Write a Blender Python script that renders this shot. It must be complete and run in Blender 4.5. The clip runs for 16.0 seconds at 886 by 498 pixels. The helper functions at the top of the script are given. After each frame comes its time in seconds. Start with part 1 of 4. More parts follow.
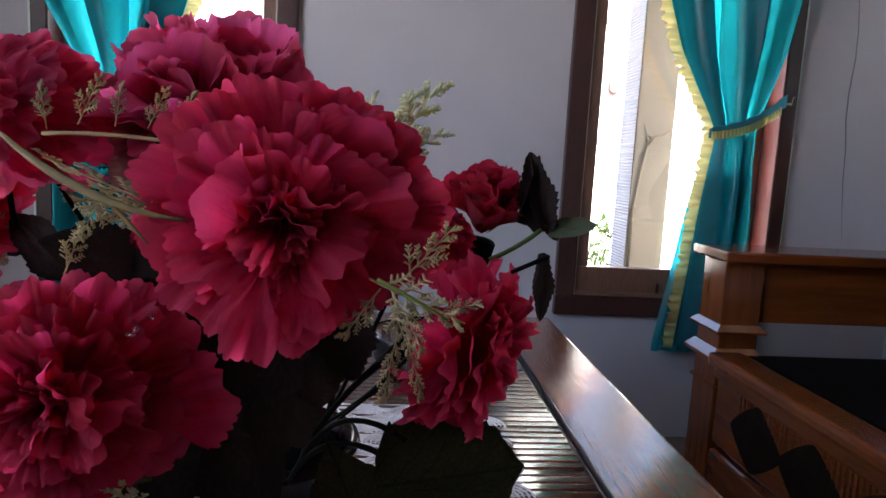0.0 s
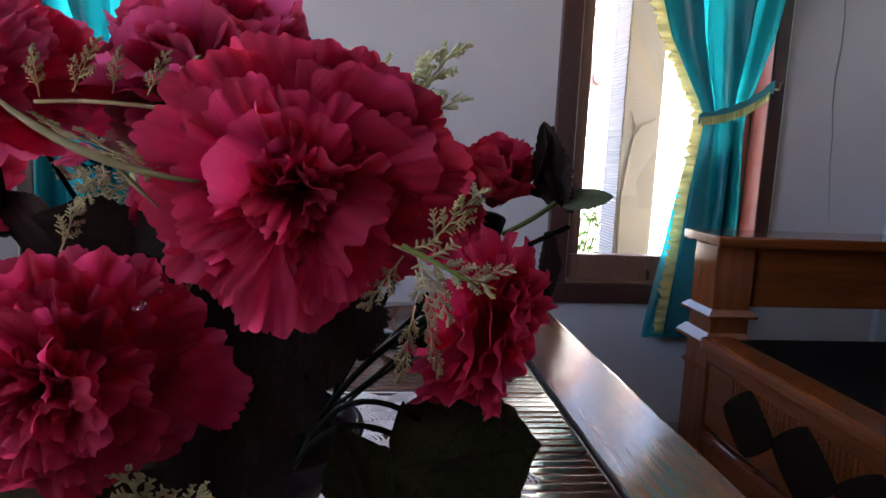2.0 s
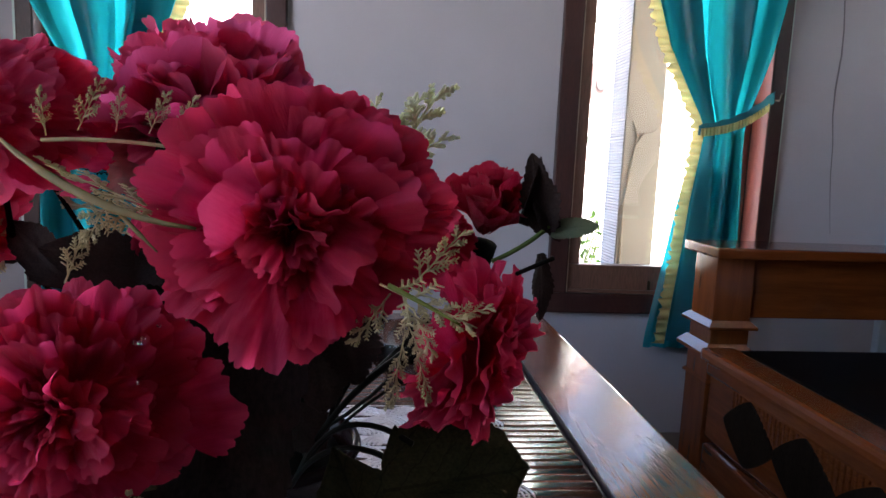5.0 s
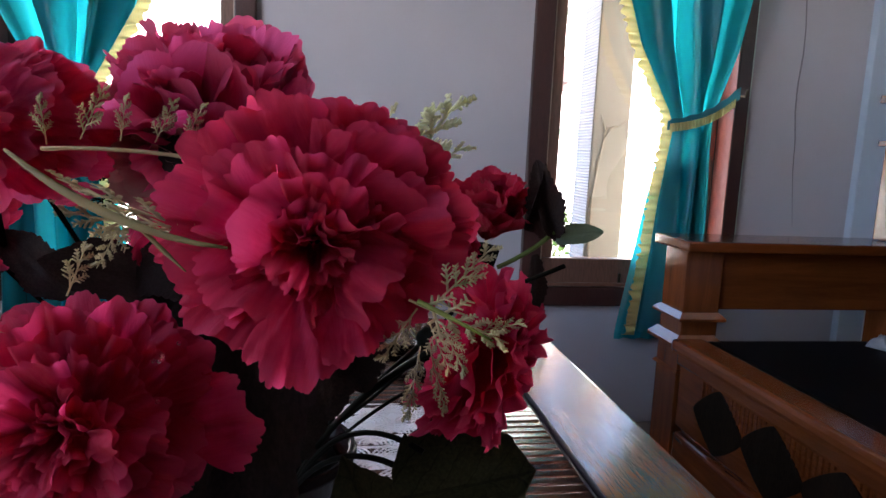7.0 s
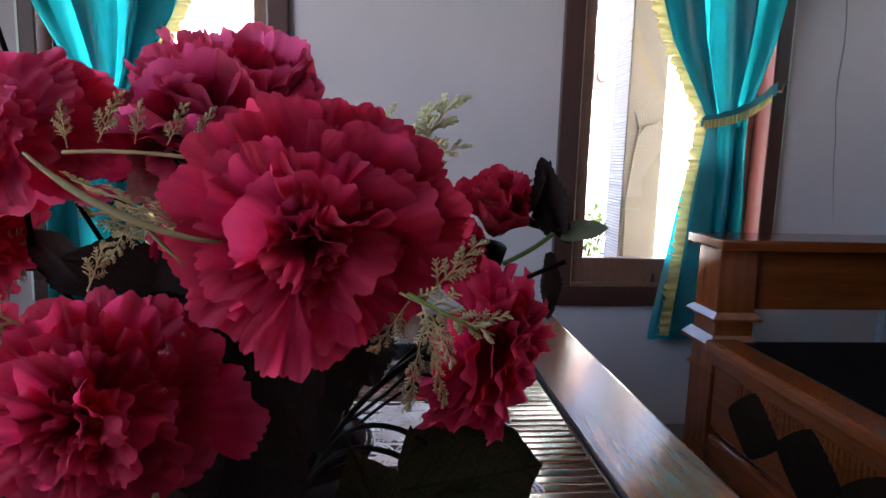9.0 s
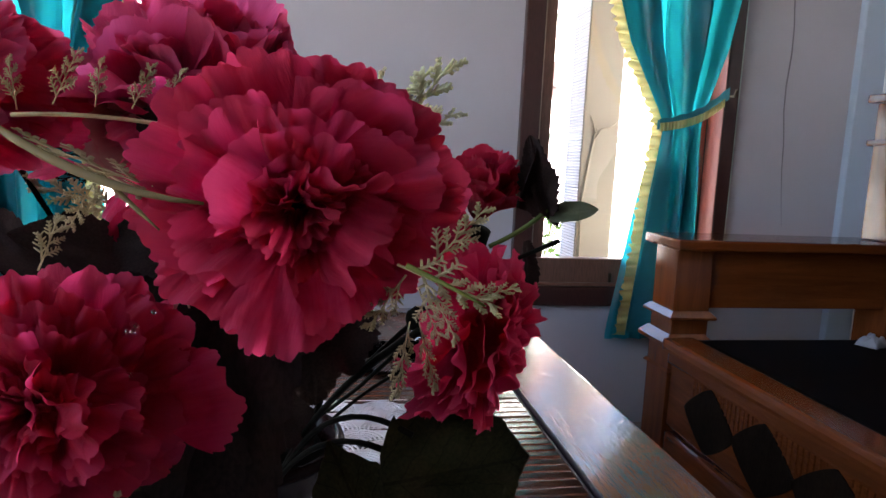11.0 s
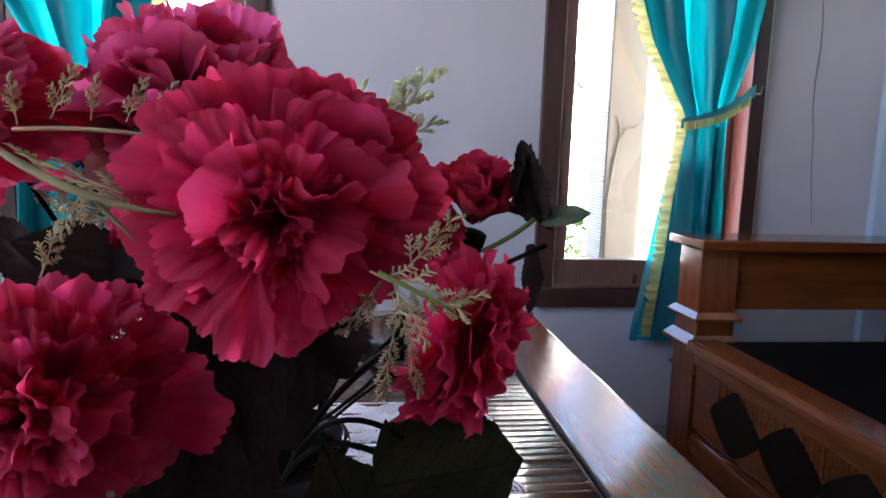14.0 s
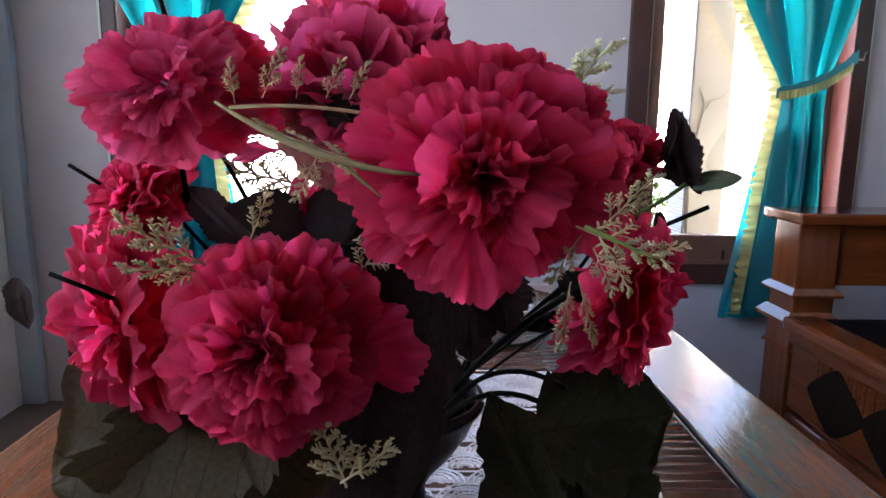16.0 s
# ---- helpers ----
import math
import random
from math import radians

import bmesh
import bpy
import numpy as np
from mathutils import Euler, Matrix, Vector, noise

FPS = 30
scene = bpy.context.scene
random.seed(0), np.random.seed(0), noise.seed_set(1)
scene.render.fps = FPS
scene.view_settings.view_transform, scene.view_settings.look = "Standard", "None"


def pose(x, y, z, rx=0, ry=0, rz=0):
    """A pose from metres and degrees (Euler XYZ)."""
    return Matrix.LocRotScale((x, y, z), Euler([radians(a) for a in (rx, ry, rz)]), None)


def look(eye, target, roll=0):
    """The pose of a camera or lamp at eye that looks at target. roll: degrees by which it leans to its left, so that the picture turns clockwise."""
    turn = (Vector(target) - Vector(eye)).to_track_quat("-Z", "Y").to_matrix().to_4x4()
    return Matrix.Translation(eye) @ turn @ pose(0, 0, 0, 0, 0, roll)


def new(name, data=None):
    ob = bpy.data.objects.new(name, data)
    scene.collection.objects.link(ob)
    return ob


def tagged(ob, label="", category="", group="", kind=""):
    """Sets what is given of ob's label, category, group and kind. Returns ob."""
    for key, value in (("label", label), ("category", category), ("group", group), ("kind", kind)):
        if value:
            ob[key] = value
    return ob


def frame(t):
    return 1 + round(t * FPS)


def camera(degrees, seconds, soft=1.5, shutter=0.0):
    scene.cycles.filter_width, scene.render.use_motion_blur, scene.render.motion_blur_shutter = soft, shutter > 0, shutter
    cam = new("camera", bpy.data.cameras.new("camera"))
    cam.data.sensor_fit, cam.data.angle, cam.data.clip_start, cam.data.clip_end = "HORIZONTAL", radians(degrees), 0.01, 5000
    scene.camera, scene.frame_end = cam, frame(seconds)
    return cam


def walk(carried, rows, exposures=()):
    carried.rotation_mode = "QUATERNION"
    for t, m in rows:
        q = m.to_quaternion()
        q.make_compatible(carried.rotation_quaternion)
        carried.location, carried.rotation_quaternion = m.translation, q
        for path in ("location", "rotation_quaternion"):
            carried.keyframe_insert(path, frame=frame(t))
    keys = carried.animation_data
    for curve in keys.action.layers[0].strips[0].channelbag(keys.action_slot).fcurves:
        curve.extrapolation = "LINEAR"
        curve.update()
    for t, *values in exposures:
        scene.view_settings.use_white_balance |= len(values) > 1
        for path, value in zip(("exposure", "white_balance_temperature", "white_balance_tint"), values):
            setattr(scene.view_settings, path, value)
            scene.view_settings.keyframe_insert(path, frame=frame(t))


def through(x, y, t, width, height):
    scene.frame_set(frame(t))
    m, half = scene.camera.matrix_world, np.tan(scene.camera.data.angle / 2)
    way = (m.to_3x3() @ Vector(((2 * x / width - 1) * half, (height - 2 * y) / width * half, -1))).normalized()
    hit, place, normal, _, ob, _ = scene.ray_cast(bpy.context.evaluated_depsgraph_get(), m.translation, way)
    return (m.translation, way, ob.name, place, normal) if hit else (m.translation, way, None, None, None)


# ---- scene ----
cam = camera(69.1, 16.0)
PATH = [
    (0, (0.061, -0.079, 0.844), (0.224, 1.897, 0.579), 3.0),
    (0.5, (0.069, -0.079, 0.839), (0.176, 1.899, 0.567), 2.4),
    (1, (0.069, -0.076, 0.831), (0.168, 1.902, 0.55), 2.2),
    (1.5, (0.061, -0.071, 0.829), (0.198, 1.902, 0.53), 2.4),
    (2, (0.048, -0.067, 0.832), (0.256, 1.901, 0.545), 2.5),
    (2.5, (0.04, -0.071, 0.84), (0.293, 1.894, 0.562), 2.8),
    (3, (0.039, -0.072, 0.846), (0.312, 1.89, 0.57), 3.1),
    (3.5, (0.044, -0.076, 0.85), (0.289, 1.891, 0.582), 2.8),
    (4, (0.055, -0.08, 0.85), (0.244, 1.893, 0.587), 2.4),
    (6.3, (0.039, -0.069, 0.839), (0.301, 1.892, 0.549), 2.7),
    (6.5, (0.035, -0.068, 0.841), (0.325, 1.889, 0.548), 2.9),
    (7, (0.031, -0.073, 0.853), (0.331, 1.884, 0.564), 2.5),
    (7.5, (0.035, -0.079, 0.861), (0.303, 1.882, 0.573), 1.9),
    (8, (0.043, -0.084, 0.858), (0.259, 1.884, 0.573), 1.9),
    (8.2, (0.044, -0.087, 0.859), (0.23, 1.882, 0.559), 1.7),
    (10.3, (0.051, -0.069, 0.838), (0.288, 1.899, 0.573), 2.4),
    (10.5, (0.046, -0.068, 0.839), (0.31, 1.896, 0.569), 2.4),
    (11, (0.033, -0.064, 0.837), (0.363, 1.89, 0.563), 2.6),
    (11.5, (0.018, -0.055, 0.833), (0.444, 1.878, 0.547), 3.0),
    (12, (0.012, -0.05, 0.83), (0.482, 1.873, 0.543), 2.9),
    (12.5, (0.007, -0.048, 0.831), (0.525, 1.863, 0.55), 3.5),
    (13, (0.014, -0.049, 0.832), (0.492, 1.873, 0.561), 3.1),
    (13.5, (0.032, -0.059, 0.836), (0.397, 1.889, 0.572), 2.2),
    (14, (0.052, -0.07, 0.84), (0.294, 1.897, 0.568), 1.8),
    (14.5, (0.061, -0.086, 0.851), (0.227, 1.885, 0.556), 1.1),
    (15, (0.051, -0.101, 0.867), (0.153, 1.877, 0.583), 0.0),
    (15.5, (0.027, -0.105, 0.858), (0.05, 1.868, 0.534), 0.3),
    (16, (-0.002, -0.094, 0.834), (0.035, 1.876, 0.494), 0.7),
]
EXPOSURE = 3.46
walk(cam, [(t, look(eye, target, roll)) for t, eye, target, roll in PATH],
     exposures=[(t, EXPOSURE + e, k, 10) for t, e, k in ((0.0, -0.1, 6560), (1.0, -0.12, 6560), (2.0, -0.08, 6560), (4.0, -0.08, 6540), (7.0, 0.04, 6500), (8.0, 0.04, 6500), (11.0, 0.1, 6700), (12.5, 0.46, 6680), (14.0, 0.42, 6120), (15.0, 0.12, 6080), (16.0, 0.50, 6330))])

# ---------------------------------------------------------------- world, sun
world = bpy.data.worlds.new("world")
scene.world = world
world.use_nodes = True
wn = world.node_tree.nodes
sky = wn.new("ShaderNodeTexSky")
sky.sky_type, sky.sun_disc = "NISHITA", False
sky.sun_elevation, sky.sun_rotation = radians(55), radians(151)
sky.dust_density, sky.air_density = 3.0, 0.8
wn["Background"].inputs[1].default_value = 0.15
world.node_tree.links.new(sky.outputs[0], wn["Background"].inputs[0])
sun = new("sun", bpy.data.lights.new("sun", "SUN"))
sun.data.energy, sun.data.angle, sun.data.color = 3.8, radians(0.5), (1.0, 0.95, 0.87)
sun.matrix_world = look((3.0, -5.4, 9.0), (0.0, 0.0, 0.0))

# added fill lamp in the unseen opening of the west wall
side_lamp = new("side_fill", bpy.data.lights.new("side_fill", "AREA"))
side_lamp.data.shape, side_lamp.data.size, side_lamp.data.size_y = "RECTANGLE", 1.42, 1.7
side_lamp.data.energy, side_lamp.data.color = 0.66, (0.95, 0.97, 1.0)
side_lamp.matrix_world = look((-1.30, 0.13, 1.55), (0.0, 0.13, 1.55))

# ---------------------------------------------------------------- materials


def material(name, base, rough=0.5, metal=0.0):
    """A material with its node tree, Principled node and object coordinates."""
    m = bpy.data.materials.new(name)
    m.use_nodes = True
    nt = m.node_tree
    p = nt.nodes["Principled BSDF"]
    p.inputs["Base Color"].default_value = (*base, 1)
    p.inputs["Roughness"].default_value = rough
    p.inputs["Metallic"].default_value = metal
    tc = nt.nodes.new("ShaderNodeTexCoord")
    return m, nt, p, tc.outputs["Object"]


def mapped(nt, vec, scale, rot=(0, 0, 0)):
    n = nt.nodes.new("ShaderNodeMapping")
    n.inputs["Scale"].default_value = scale
    n.inputs["Rotation"].default_value = [radians(a) for a in rot]
    nt.links.new(vec, n.inputs["Vector"])
    return n.outputs[0]


def noise_tex(nt, vec, scale, detail=6.0, rough=0.55, distort=0.0):
    n = nt.nodes.new("ShaderNodeTexNoise")
    n.inputs["Scale"].default_value, n.inputs["Detail"].default_value = scale, detail
    n.inputs["Roughness"].default_value, n.inputs["Distortion"].default_value = rough, distort
    nt.links.new(vec, n.inputs["Vector"])
    return n.outputs["Fac"]


def ramp(nt, fac, stops):
    n = nt.nodes.new("ShaderNodeValToRGB")
    while len(n.color_ramp.elements) < len(stops):
        n.color_ramp.elements.new(0.5)
    for e, (pos, col) in zip(n.color_ramp.elements, stops):
        e.position, e.color = pos, (*col, 1)
    nt.links.new(fac, n.inputs[0])
    return n.outputs[0]


def mix_col(nt, fac, a, b, mode="MIX"):
    n = nt.nodes.new("ShaderNodeMix")
    n.data_type, n.blend_type = "RGBA", mode
    for sock, v in ((n.inputs[0], fac), (n.inputs[6], a), (n.inputs[7], b)):
        if isinstance(v, (int, float)):
            sock.default_value = v
        elif isinstance(v, tuple):
            sock.default_value = (*v, 1)
        else:
            nt.links.new(v, sock)
    return n.outputs[2]


def bumped(nt, p, height, strength, dist=0.001):
    b = nt.nodes.new("ShaderNodeBump")
    b.inputs["Strength"].default_value, b.inputs["Distance"].default_value = strength, dist
    nt.links.new(height, b.inputs["Height"])
    nt.links.new(b.outputs[0], p.inputs["Normal"])


def tune_rough(nt, p, fac, lo, hi):
    n = nt.nodes.new("ShaderNodeMapRange")
    n.inputs["To Min"].default_value, n.inputs["To Max"].default_value = lo, hi
    nt.links.new(fac, n.inputs["Value"])
    nt.links.new(n.outputs[0], p.inputs["Roughness"])


def wood(name, dark, light, along=(1, 14, 14), rough=(0.18, 0.38), coat=0.3, scale=3.0, gloss=0.5, grain_relief=0.12, fleck=0.45):
    """Varnished wood, its grain drawn out along the axis whose scale is smallest."""
    m, nt, p, vec = material(name, light, 0.3)
    v = mapped(nt, vec, along)
    grain = noise_tex(nt, v, scale, 9, 0.62, 0.6)
    fine = noise_tex(nt, mapped(nt, vec, tuple(a * 4 for a in along)), scale * 3, 5, 0.6)
    blot = noise_tex(nt, vec, 5.0, 3)
    col = ramp(nt, grain, [(0.28, dark), (0.52, tuple((a + b) / 2 for a, b in zip(dark, light))), (0.72, light)])
    col = mix_col(nt, fleck, col, ramp(nt, fine, [(0.35, tuple(c * 0.55 for c in dark)), (0.62, light)]))
    col = mix_col(nt, 0.15, col, ramp(nt, blot, [(0.25, dark), (0.75, light)]))
    nt.links.new(col, p.inputs["Base Color"])
    tune_rough(nt, p, blot, *rough)
    p.inputs["Specular IOR Level"].default_value = gloss
    p.inputs["Coat Weight"].default_value, p.inputs["Coat Roughness"].default_value = coat, 0.12
    bumped(nt, p, fine, grain_relief, 0.0006)
    return m


def plaster(name, base, amount=0.06):
    m, nt, p, vec = material(name, base, 0.75)
    big, small = noise_tex(nt, vec, 2.2, 5), noise_tex(nt, vec, 160, 4)
    col = ramp(nt, big, [(0.3, tuple(c * (1 - amount) for c in base)), (0.7, tuple(min(1, c * (1 + amount)) for c in base))])
    nt.links.new(col, p.inputs["Base Color"])
    tune_rough(nt, p, big, 0.6, 0.85)
    bumped(nt, p, small, 0.12, 0.001)
    return m


def add_translucent(nt, p, col, weight):
    """Lets light pass through thin cloth, petals and leaves."""
    out = nt.nodes["Material Output"]
    t, mx = nt.nodes.new("ShaderNodeBsdfTranslucent"), nt.nodes.new("ShaderNodeMixShader")
    if isinstance(col, tuple):
        t.inputs[0].default_value = (*col, 1)
    else:
        nt.links.new(col, t.inputs[0])
    mx.inputs[0].default_value = weight
    nt.links.new(p.outputs[0], mx.inputs[1])
    nt.links.new(t.outputs[0], mx.inputs[2])
    nt.links.new(mx.outputs[0], out.inputs["Surface"])


def cloth(name, base, trans_col, weight, rough=0.45, sheen=0.3):
    m, nt, p, vec = material(name, base, rough)
    weave = noise_tex(nt, mapped(nt, vec, (1, 1, 0.15)), 420, 2)
    big = noise_tex(nt, vec, 9, 3)
    col = ramp(nt, big, [(0.3, tuple(c * 0.85 for c in base)), (0.7, tuple(min(1, c * 1.12) for c in base))])
    nt.links.new(col, p.inputs["Base Color"])
    p.inputs["Sheen Weight"].default_value = sheen
    bumped(nt, p, weave, 0.15, 0.0005)
    add_translucent(nt, p, trans_col, weight)
    return m


def petal_material(name, deep, mid, pale, through=0.52):
    m, nt, p, vec = material(name, mid, 0.75)
    p.inputs["Specular IOR Level"].default_value = 0.2
    info = nt.nodes.new("ShaderNodeObjectInfo")
    veins = noise_tex(nt, mapped(nt, vec, (26, 3, 3)), 1.0, 4, 0.6)
    blot = noise_tex(nt, vec, 2.4, 5)
    col = ramp(nt, blot, [(0.30, deep), (0.52, mid), (0.80, pale)])
    col = mix_col(nt, 0.18, col, ramp(nt, veins, [(0.35, deep), (0.65, pale)]))
    shade = ramp(nt, info.outputs["Random"], [(0.0, deep), (0.45, mid), (1.0, pale)])
    col = mix_col(nt, 0.2, col, shade)
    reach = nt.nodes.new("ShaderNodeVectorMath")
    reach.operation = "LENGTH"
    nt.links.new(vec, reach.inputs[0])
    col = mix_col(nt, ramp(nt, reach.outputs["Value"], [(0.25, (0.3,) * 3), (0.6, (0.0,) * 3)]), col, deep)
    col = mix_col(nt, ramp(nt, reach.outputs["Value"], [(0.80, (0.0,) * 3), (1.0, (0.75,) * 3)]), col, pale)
    nt.links.new(col, p.inputs["Base Color"])
    p.inputs["Sheen Weight"].default_value = 0.15
    bumped(nt, p, veins, 0.4, 0.02)
    add_translucent(nt, p, col, through)
    return m


def leaf_material(name, dark, light, weight=0.15, through=1.4, ribs=False):
    m, nt, p, vec = material(name, dark, 0.62)
    p.inputs["Specular IOR Level"].default_value = 0.06
    veins, blot = noise_tex(nt, mapped(nt, vec, (70, 20, 20)), 1.0, 4), noise_tex(nt, vec, 40, 4)
    col = ramp(nt, blot, [(0.3, dark), (0.75, light)])
    if ribs:
        sep = nt.nodes.new("ShaderNodeSeparateXYZ")
        nt.links.new(vec, sep.inputs[0])

        def calc(op, a, b):
            n = nt.nodes.new("ShaderNodeMath")
            n.operation = op
            for sock, v in zip(n.inputs, (a, b)):
                if isinstance(v, (int, float)):
                    sock.default_value = v
                else:
                    nt.links.new(v, sock)
            return n.outputs[0]
        side = calc("ABSOLUTE", sep.outputs["X"], 0.0)
        wobble = calc("MULTIPLY", noise_tex(nt, vec, 6.0, 3), 0.9)
        run = calc("ADD", calc("SUBTRACT", calc("MULTIPLY", sep.outputs["Y"], 5.5), calc("MULTIPLY", side, 5.0)), wobble)
        rib = calc("GREATER_THAN", calc("FRACT", run, 0.0), 0.93)
        mid = calc("LESS_THAN", side, 0.011)
        col = mix_col(nt, calc("MULTIPLY", calc("MAXIMUM", rib, mid), 0.5), col, tuple(c * 0.25 for c in dark))
    nt.links.new(col, p.inputs["Base Color"])
    bumped(nt, p, veins, 0.3, 0.0008)
    add_translucent(nt, p, tuple(min(0.95, c * through) for c in light), weight)
    return m


WALL = plaster("grey_lilac_wall_paint", (0.44, 0.42, 0.45))
WALL_SIDE = plaster("pale_wall_paint", (0.70, 0.69, 0.70))
CORNER_STRIP = plaster("blue_grey_corner_strip", (0.40, 0.47, 0.56))
CEIL = wood("brown_ceiling_boards", (0.16, 0.10, 0.06), (0.28, 0.18, 0.11), (10, 1, 10), (0.4, 0.6), 0.0)
WALL_BACK = plaster("tan_wall_paint", (0.20, 0.18, 0.16))
EDGE = plaster("pale_green_bead_paint", (0.62, 0.76, 0.70))
CRACK = plaster("dark_crack", (0.22, 0.20, 0.22))
TILE = plaster("floor_tile_glaze", (0.16, 0.13, 0.11), 0.10)
TILE.node_tree.nodes["Principled BSDF"].inputs["Coat Weight"].default_value = 0.4
GROUT = plaster("floor_grout", (0.12, 0.11, 0.10))
FRAME = wood("brown_frame_paint", (0.036, 0.013, 0.012), (0.068, 0.025, 0.021), (10, 10, 1), (0.3, 0.45), 0.15)
SASH = wood("brown_sash_wood", (0.11, 0.055, 0.038), (0.20, 0.10, 0.07), (10, 10, 1), (0.3, 0.45), 0.15)
# redder and brighter: the light on window 2's right jamb, put into the colour
SASH_LIT = wood("lit_red_brown_sash_wood", (0.33, 0.085, 0.06), (0.44, 0.13, 0.095), (10, 10, 1), (0.35, 0.5), 0.1)
TABLE_WOOD = wood("lacquered_table_wood", (0.14, 0.038, 0.011), (0.24, 0.078, 0.025), (14, 1, 14), (0.12, 0.18), 0.85, 3.0, 0.45, 0.02, 0.05)
CHAIR_WOOD = wood("orange_brown_teak", (0.086, 0.020, 0.005), (0.215, 0.055, 0.014), (12, 12, 1.2), (0.16, 0.26), 0.5, 3.0, 0.28, 0.012, 0.05)
CHAIR_ALONG = wood("orange_brown_teak_rail", (0.086, 0.020, 0.005), (0.215, 0.055, 0.014), (12, 1.2, 12), (0.16, 0.26), 0.5, 3.0, 0.28, 0.012, 0.05)
CHAIR_ACROSS = wood("orange_brown_teak_arm", (0.086, 0.020, 0.005), (0.215, 0.055, 0.014), (1.2, 12, 12), (0.16, 0.26), 0.5, 3.0, 0.28, 0.012, 0.05)
INLAY = wood("near_black_inlay", (0.010, 0.006, 0.004), (0.022, 0.014, 0.009), (6, 6, 2), (0.6, 0.8), 0.0, 3.0, 0.03)
tt = TABLE_WOOD.node_tree
tp = tt.nodes["Principled BSDF"]
t_vec = [n for n in tt.nodes if n.bl_idname == "ShaderNodeTexCoord"][0].outputs["Object"]
wavy = tt.nodes.new("ShaderNodeBump")
wavy.inputs["Strength"].default_value, wavy.inputs["Distance"].default_value = 0.55, 0.002
tt.links.new(noise_tex(tt, mapped(tt, t_vec, (1, 0.5, 1)), 17.0, 2), wavy.inputs["Height"])
pores = tt.nodes.new("ShaderNodeBump")
pores.inputs["Strength"].default_value, pores.inputs["Distance"].default_value = 0.9, 0.0005
tt.links.new(noise_tex(tt, mapped(tt, t_vec, (14, 1.2, 14)), 24.0, 3), pores.inputs["Height"])
tt.links.new(pores.outputs[0], wavy.inputs["Normal"])
tt.links.new(wavy.outputs[0], tp.inputs["Normal"])
tt.links.new(wavy.outputs[0], tp.inputs["Coat Normal"])
tp.inputs["Coat Roughness"].default_value, tp.inputs["Coat IOR"].default_value = 0.05, 1.5
SLAT = wood("bamboo_slat", (0.075, 0.027, 0.016), (0.11, 0.042, 0.025), (1, 12, 12), (0.15, 0.22), 0.42, 9.0, 0.34, 0.05, 0.12)
SLAT.node_tree.nodes["Principled BSDF"].inputs["Coat Roughness"].default_value = 0.16
BEAD = wood("pale_bead_wood", (0.30, 0.22, 0.17), (0.46, 0.36, 0.29), (10, 10, 1), (0.4, 0.5), 0.1)
BINDING = cloth("dark_binding", (0.022, 0.014, 0.016), (0.02, 0.012, 0.014), 0.03, 0.5, 0.0)
BINDING.node_tree.nodes["Principled BSDF"].inputs["Specular IOR Level"].default_value = 0.2
TEAL = cloth("turquoise_satin", (0.0, 0.085, 0.105), (0.014, 0.62, 0.72), 0.56, 0.34)
TEAL_THICK = cloth("turquoise_satin_band", (0.0, 0.12, 0.15), (0.01, 0.40, 0.48), 0.10, 0.4)
FRILL = cloth("yellow_frill", (0.55, 0.48, 0.18), (0.66, 0.60, 0.26), 0.45)
LACE = cloth("white_lace", (0.84, 0.76, 0.76), (0.8, 0.73, 0.73), 0.25, 0.8)
BLACK_CLOTH = cloth("black_upholstery", (0.003, 0.003, 0.003), (0.003, 0.003, 0.003), 0.02, 1.0, 0.0)
BLACK_CLOTH.node_tree.nodes["Principled BSDF"].inputs["Specular IOR Level"].default_value = 0.0
SPOT_WHITE = cloth("bright_spot_white", (0.72, 0.74, 0.80), (0.6, 0.62, 0.68), 0.2, 0.7, 0.1)
SEAT_CLOTH = cloth("black_vinyl", (0.004, 0.0035, 0.004), (0.003, 0.003, 0.003), 0.0, 0.5, 0.0)
SEAT_CLOTH.node_tree.nodes["Principled BSDF"].inputs["Specular IOR Level"].default_value = 0.03
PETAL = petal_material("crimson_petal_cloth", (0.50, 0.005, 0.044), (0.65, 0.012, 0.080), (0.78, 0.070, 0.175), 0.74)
# paler, pinker crimson: glow and haze of the window put into the colour
PETAL_BACKLIT = petal_material("backlit_pink_petal_cloth", (0.52, 0.014, 0.085), (0.66, 0.036, 0.15), (0.80, 0.13, 0.28), 0.74)
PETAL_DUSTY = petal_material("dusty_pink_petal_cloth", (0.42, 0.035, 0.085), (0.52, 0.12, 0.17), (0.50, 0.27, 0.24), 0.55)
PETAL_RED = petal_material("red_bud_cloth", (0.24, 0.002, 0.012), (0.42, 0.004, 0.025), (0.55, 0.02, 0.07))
LEAF = leaf_material("dark_green_leaf", (0.014, 0.013, 0.006), (0.034, 0.031, 0.014), 0.12, 1.4, True)
LEAF_BROWN = leaf_material("brown_green_leaf", (0.036, 0.024, 0.011), (0.074, 0.051, 0.023), 0.15, 1.4, True)
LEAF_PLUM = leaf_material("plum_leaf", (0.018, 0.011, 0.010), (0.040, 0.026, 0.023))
LEAF_LIGHT = leaf_material("grey_green_leaf", (0.06, 0.085, 0.055), (0.14, 0.17, 0.11), 0.3)
SPRIG = leaf_material("cream_green_sprig", (0.42, 0.36, 0.21), (0.64, 0.57, 0.38), 0.45, 1.4)
# lit copy of the sprig colour, raised so the top sprigs look bright
SPRIG_LIT = leaf_material("lit_cream_sprig", (0.80, 0.79, 0.52), (0.92, 0.92, 0.70), 0.5, 1.03)
SPRIG_GREEN = leaf_material("lime_sprig_stem", (0.15, 0.18, 0.04), (0.27, 0.30, 0.10), 0.3)
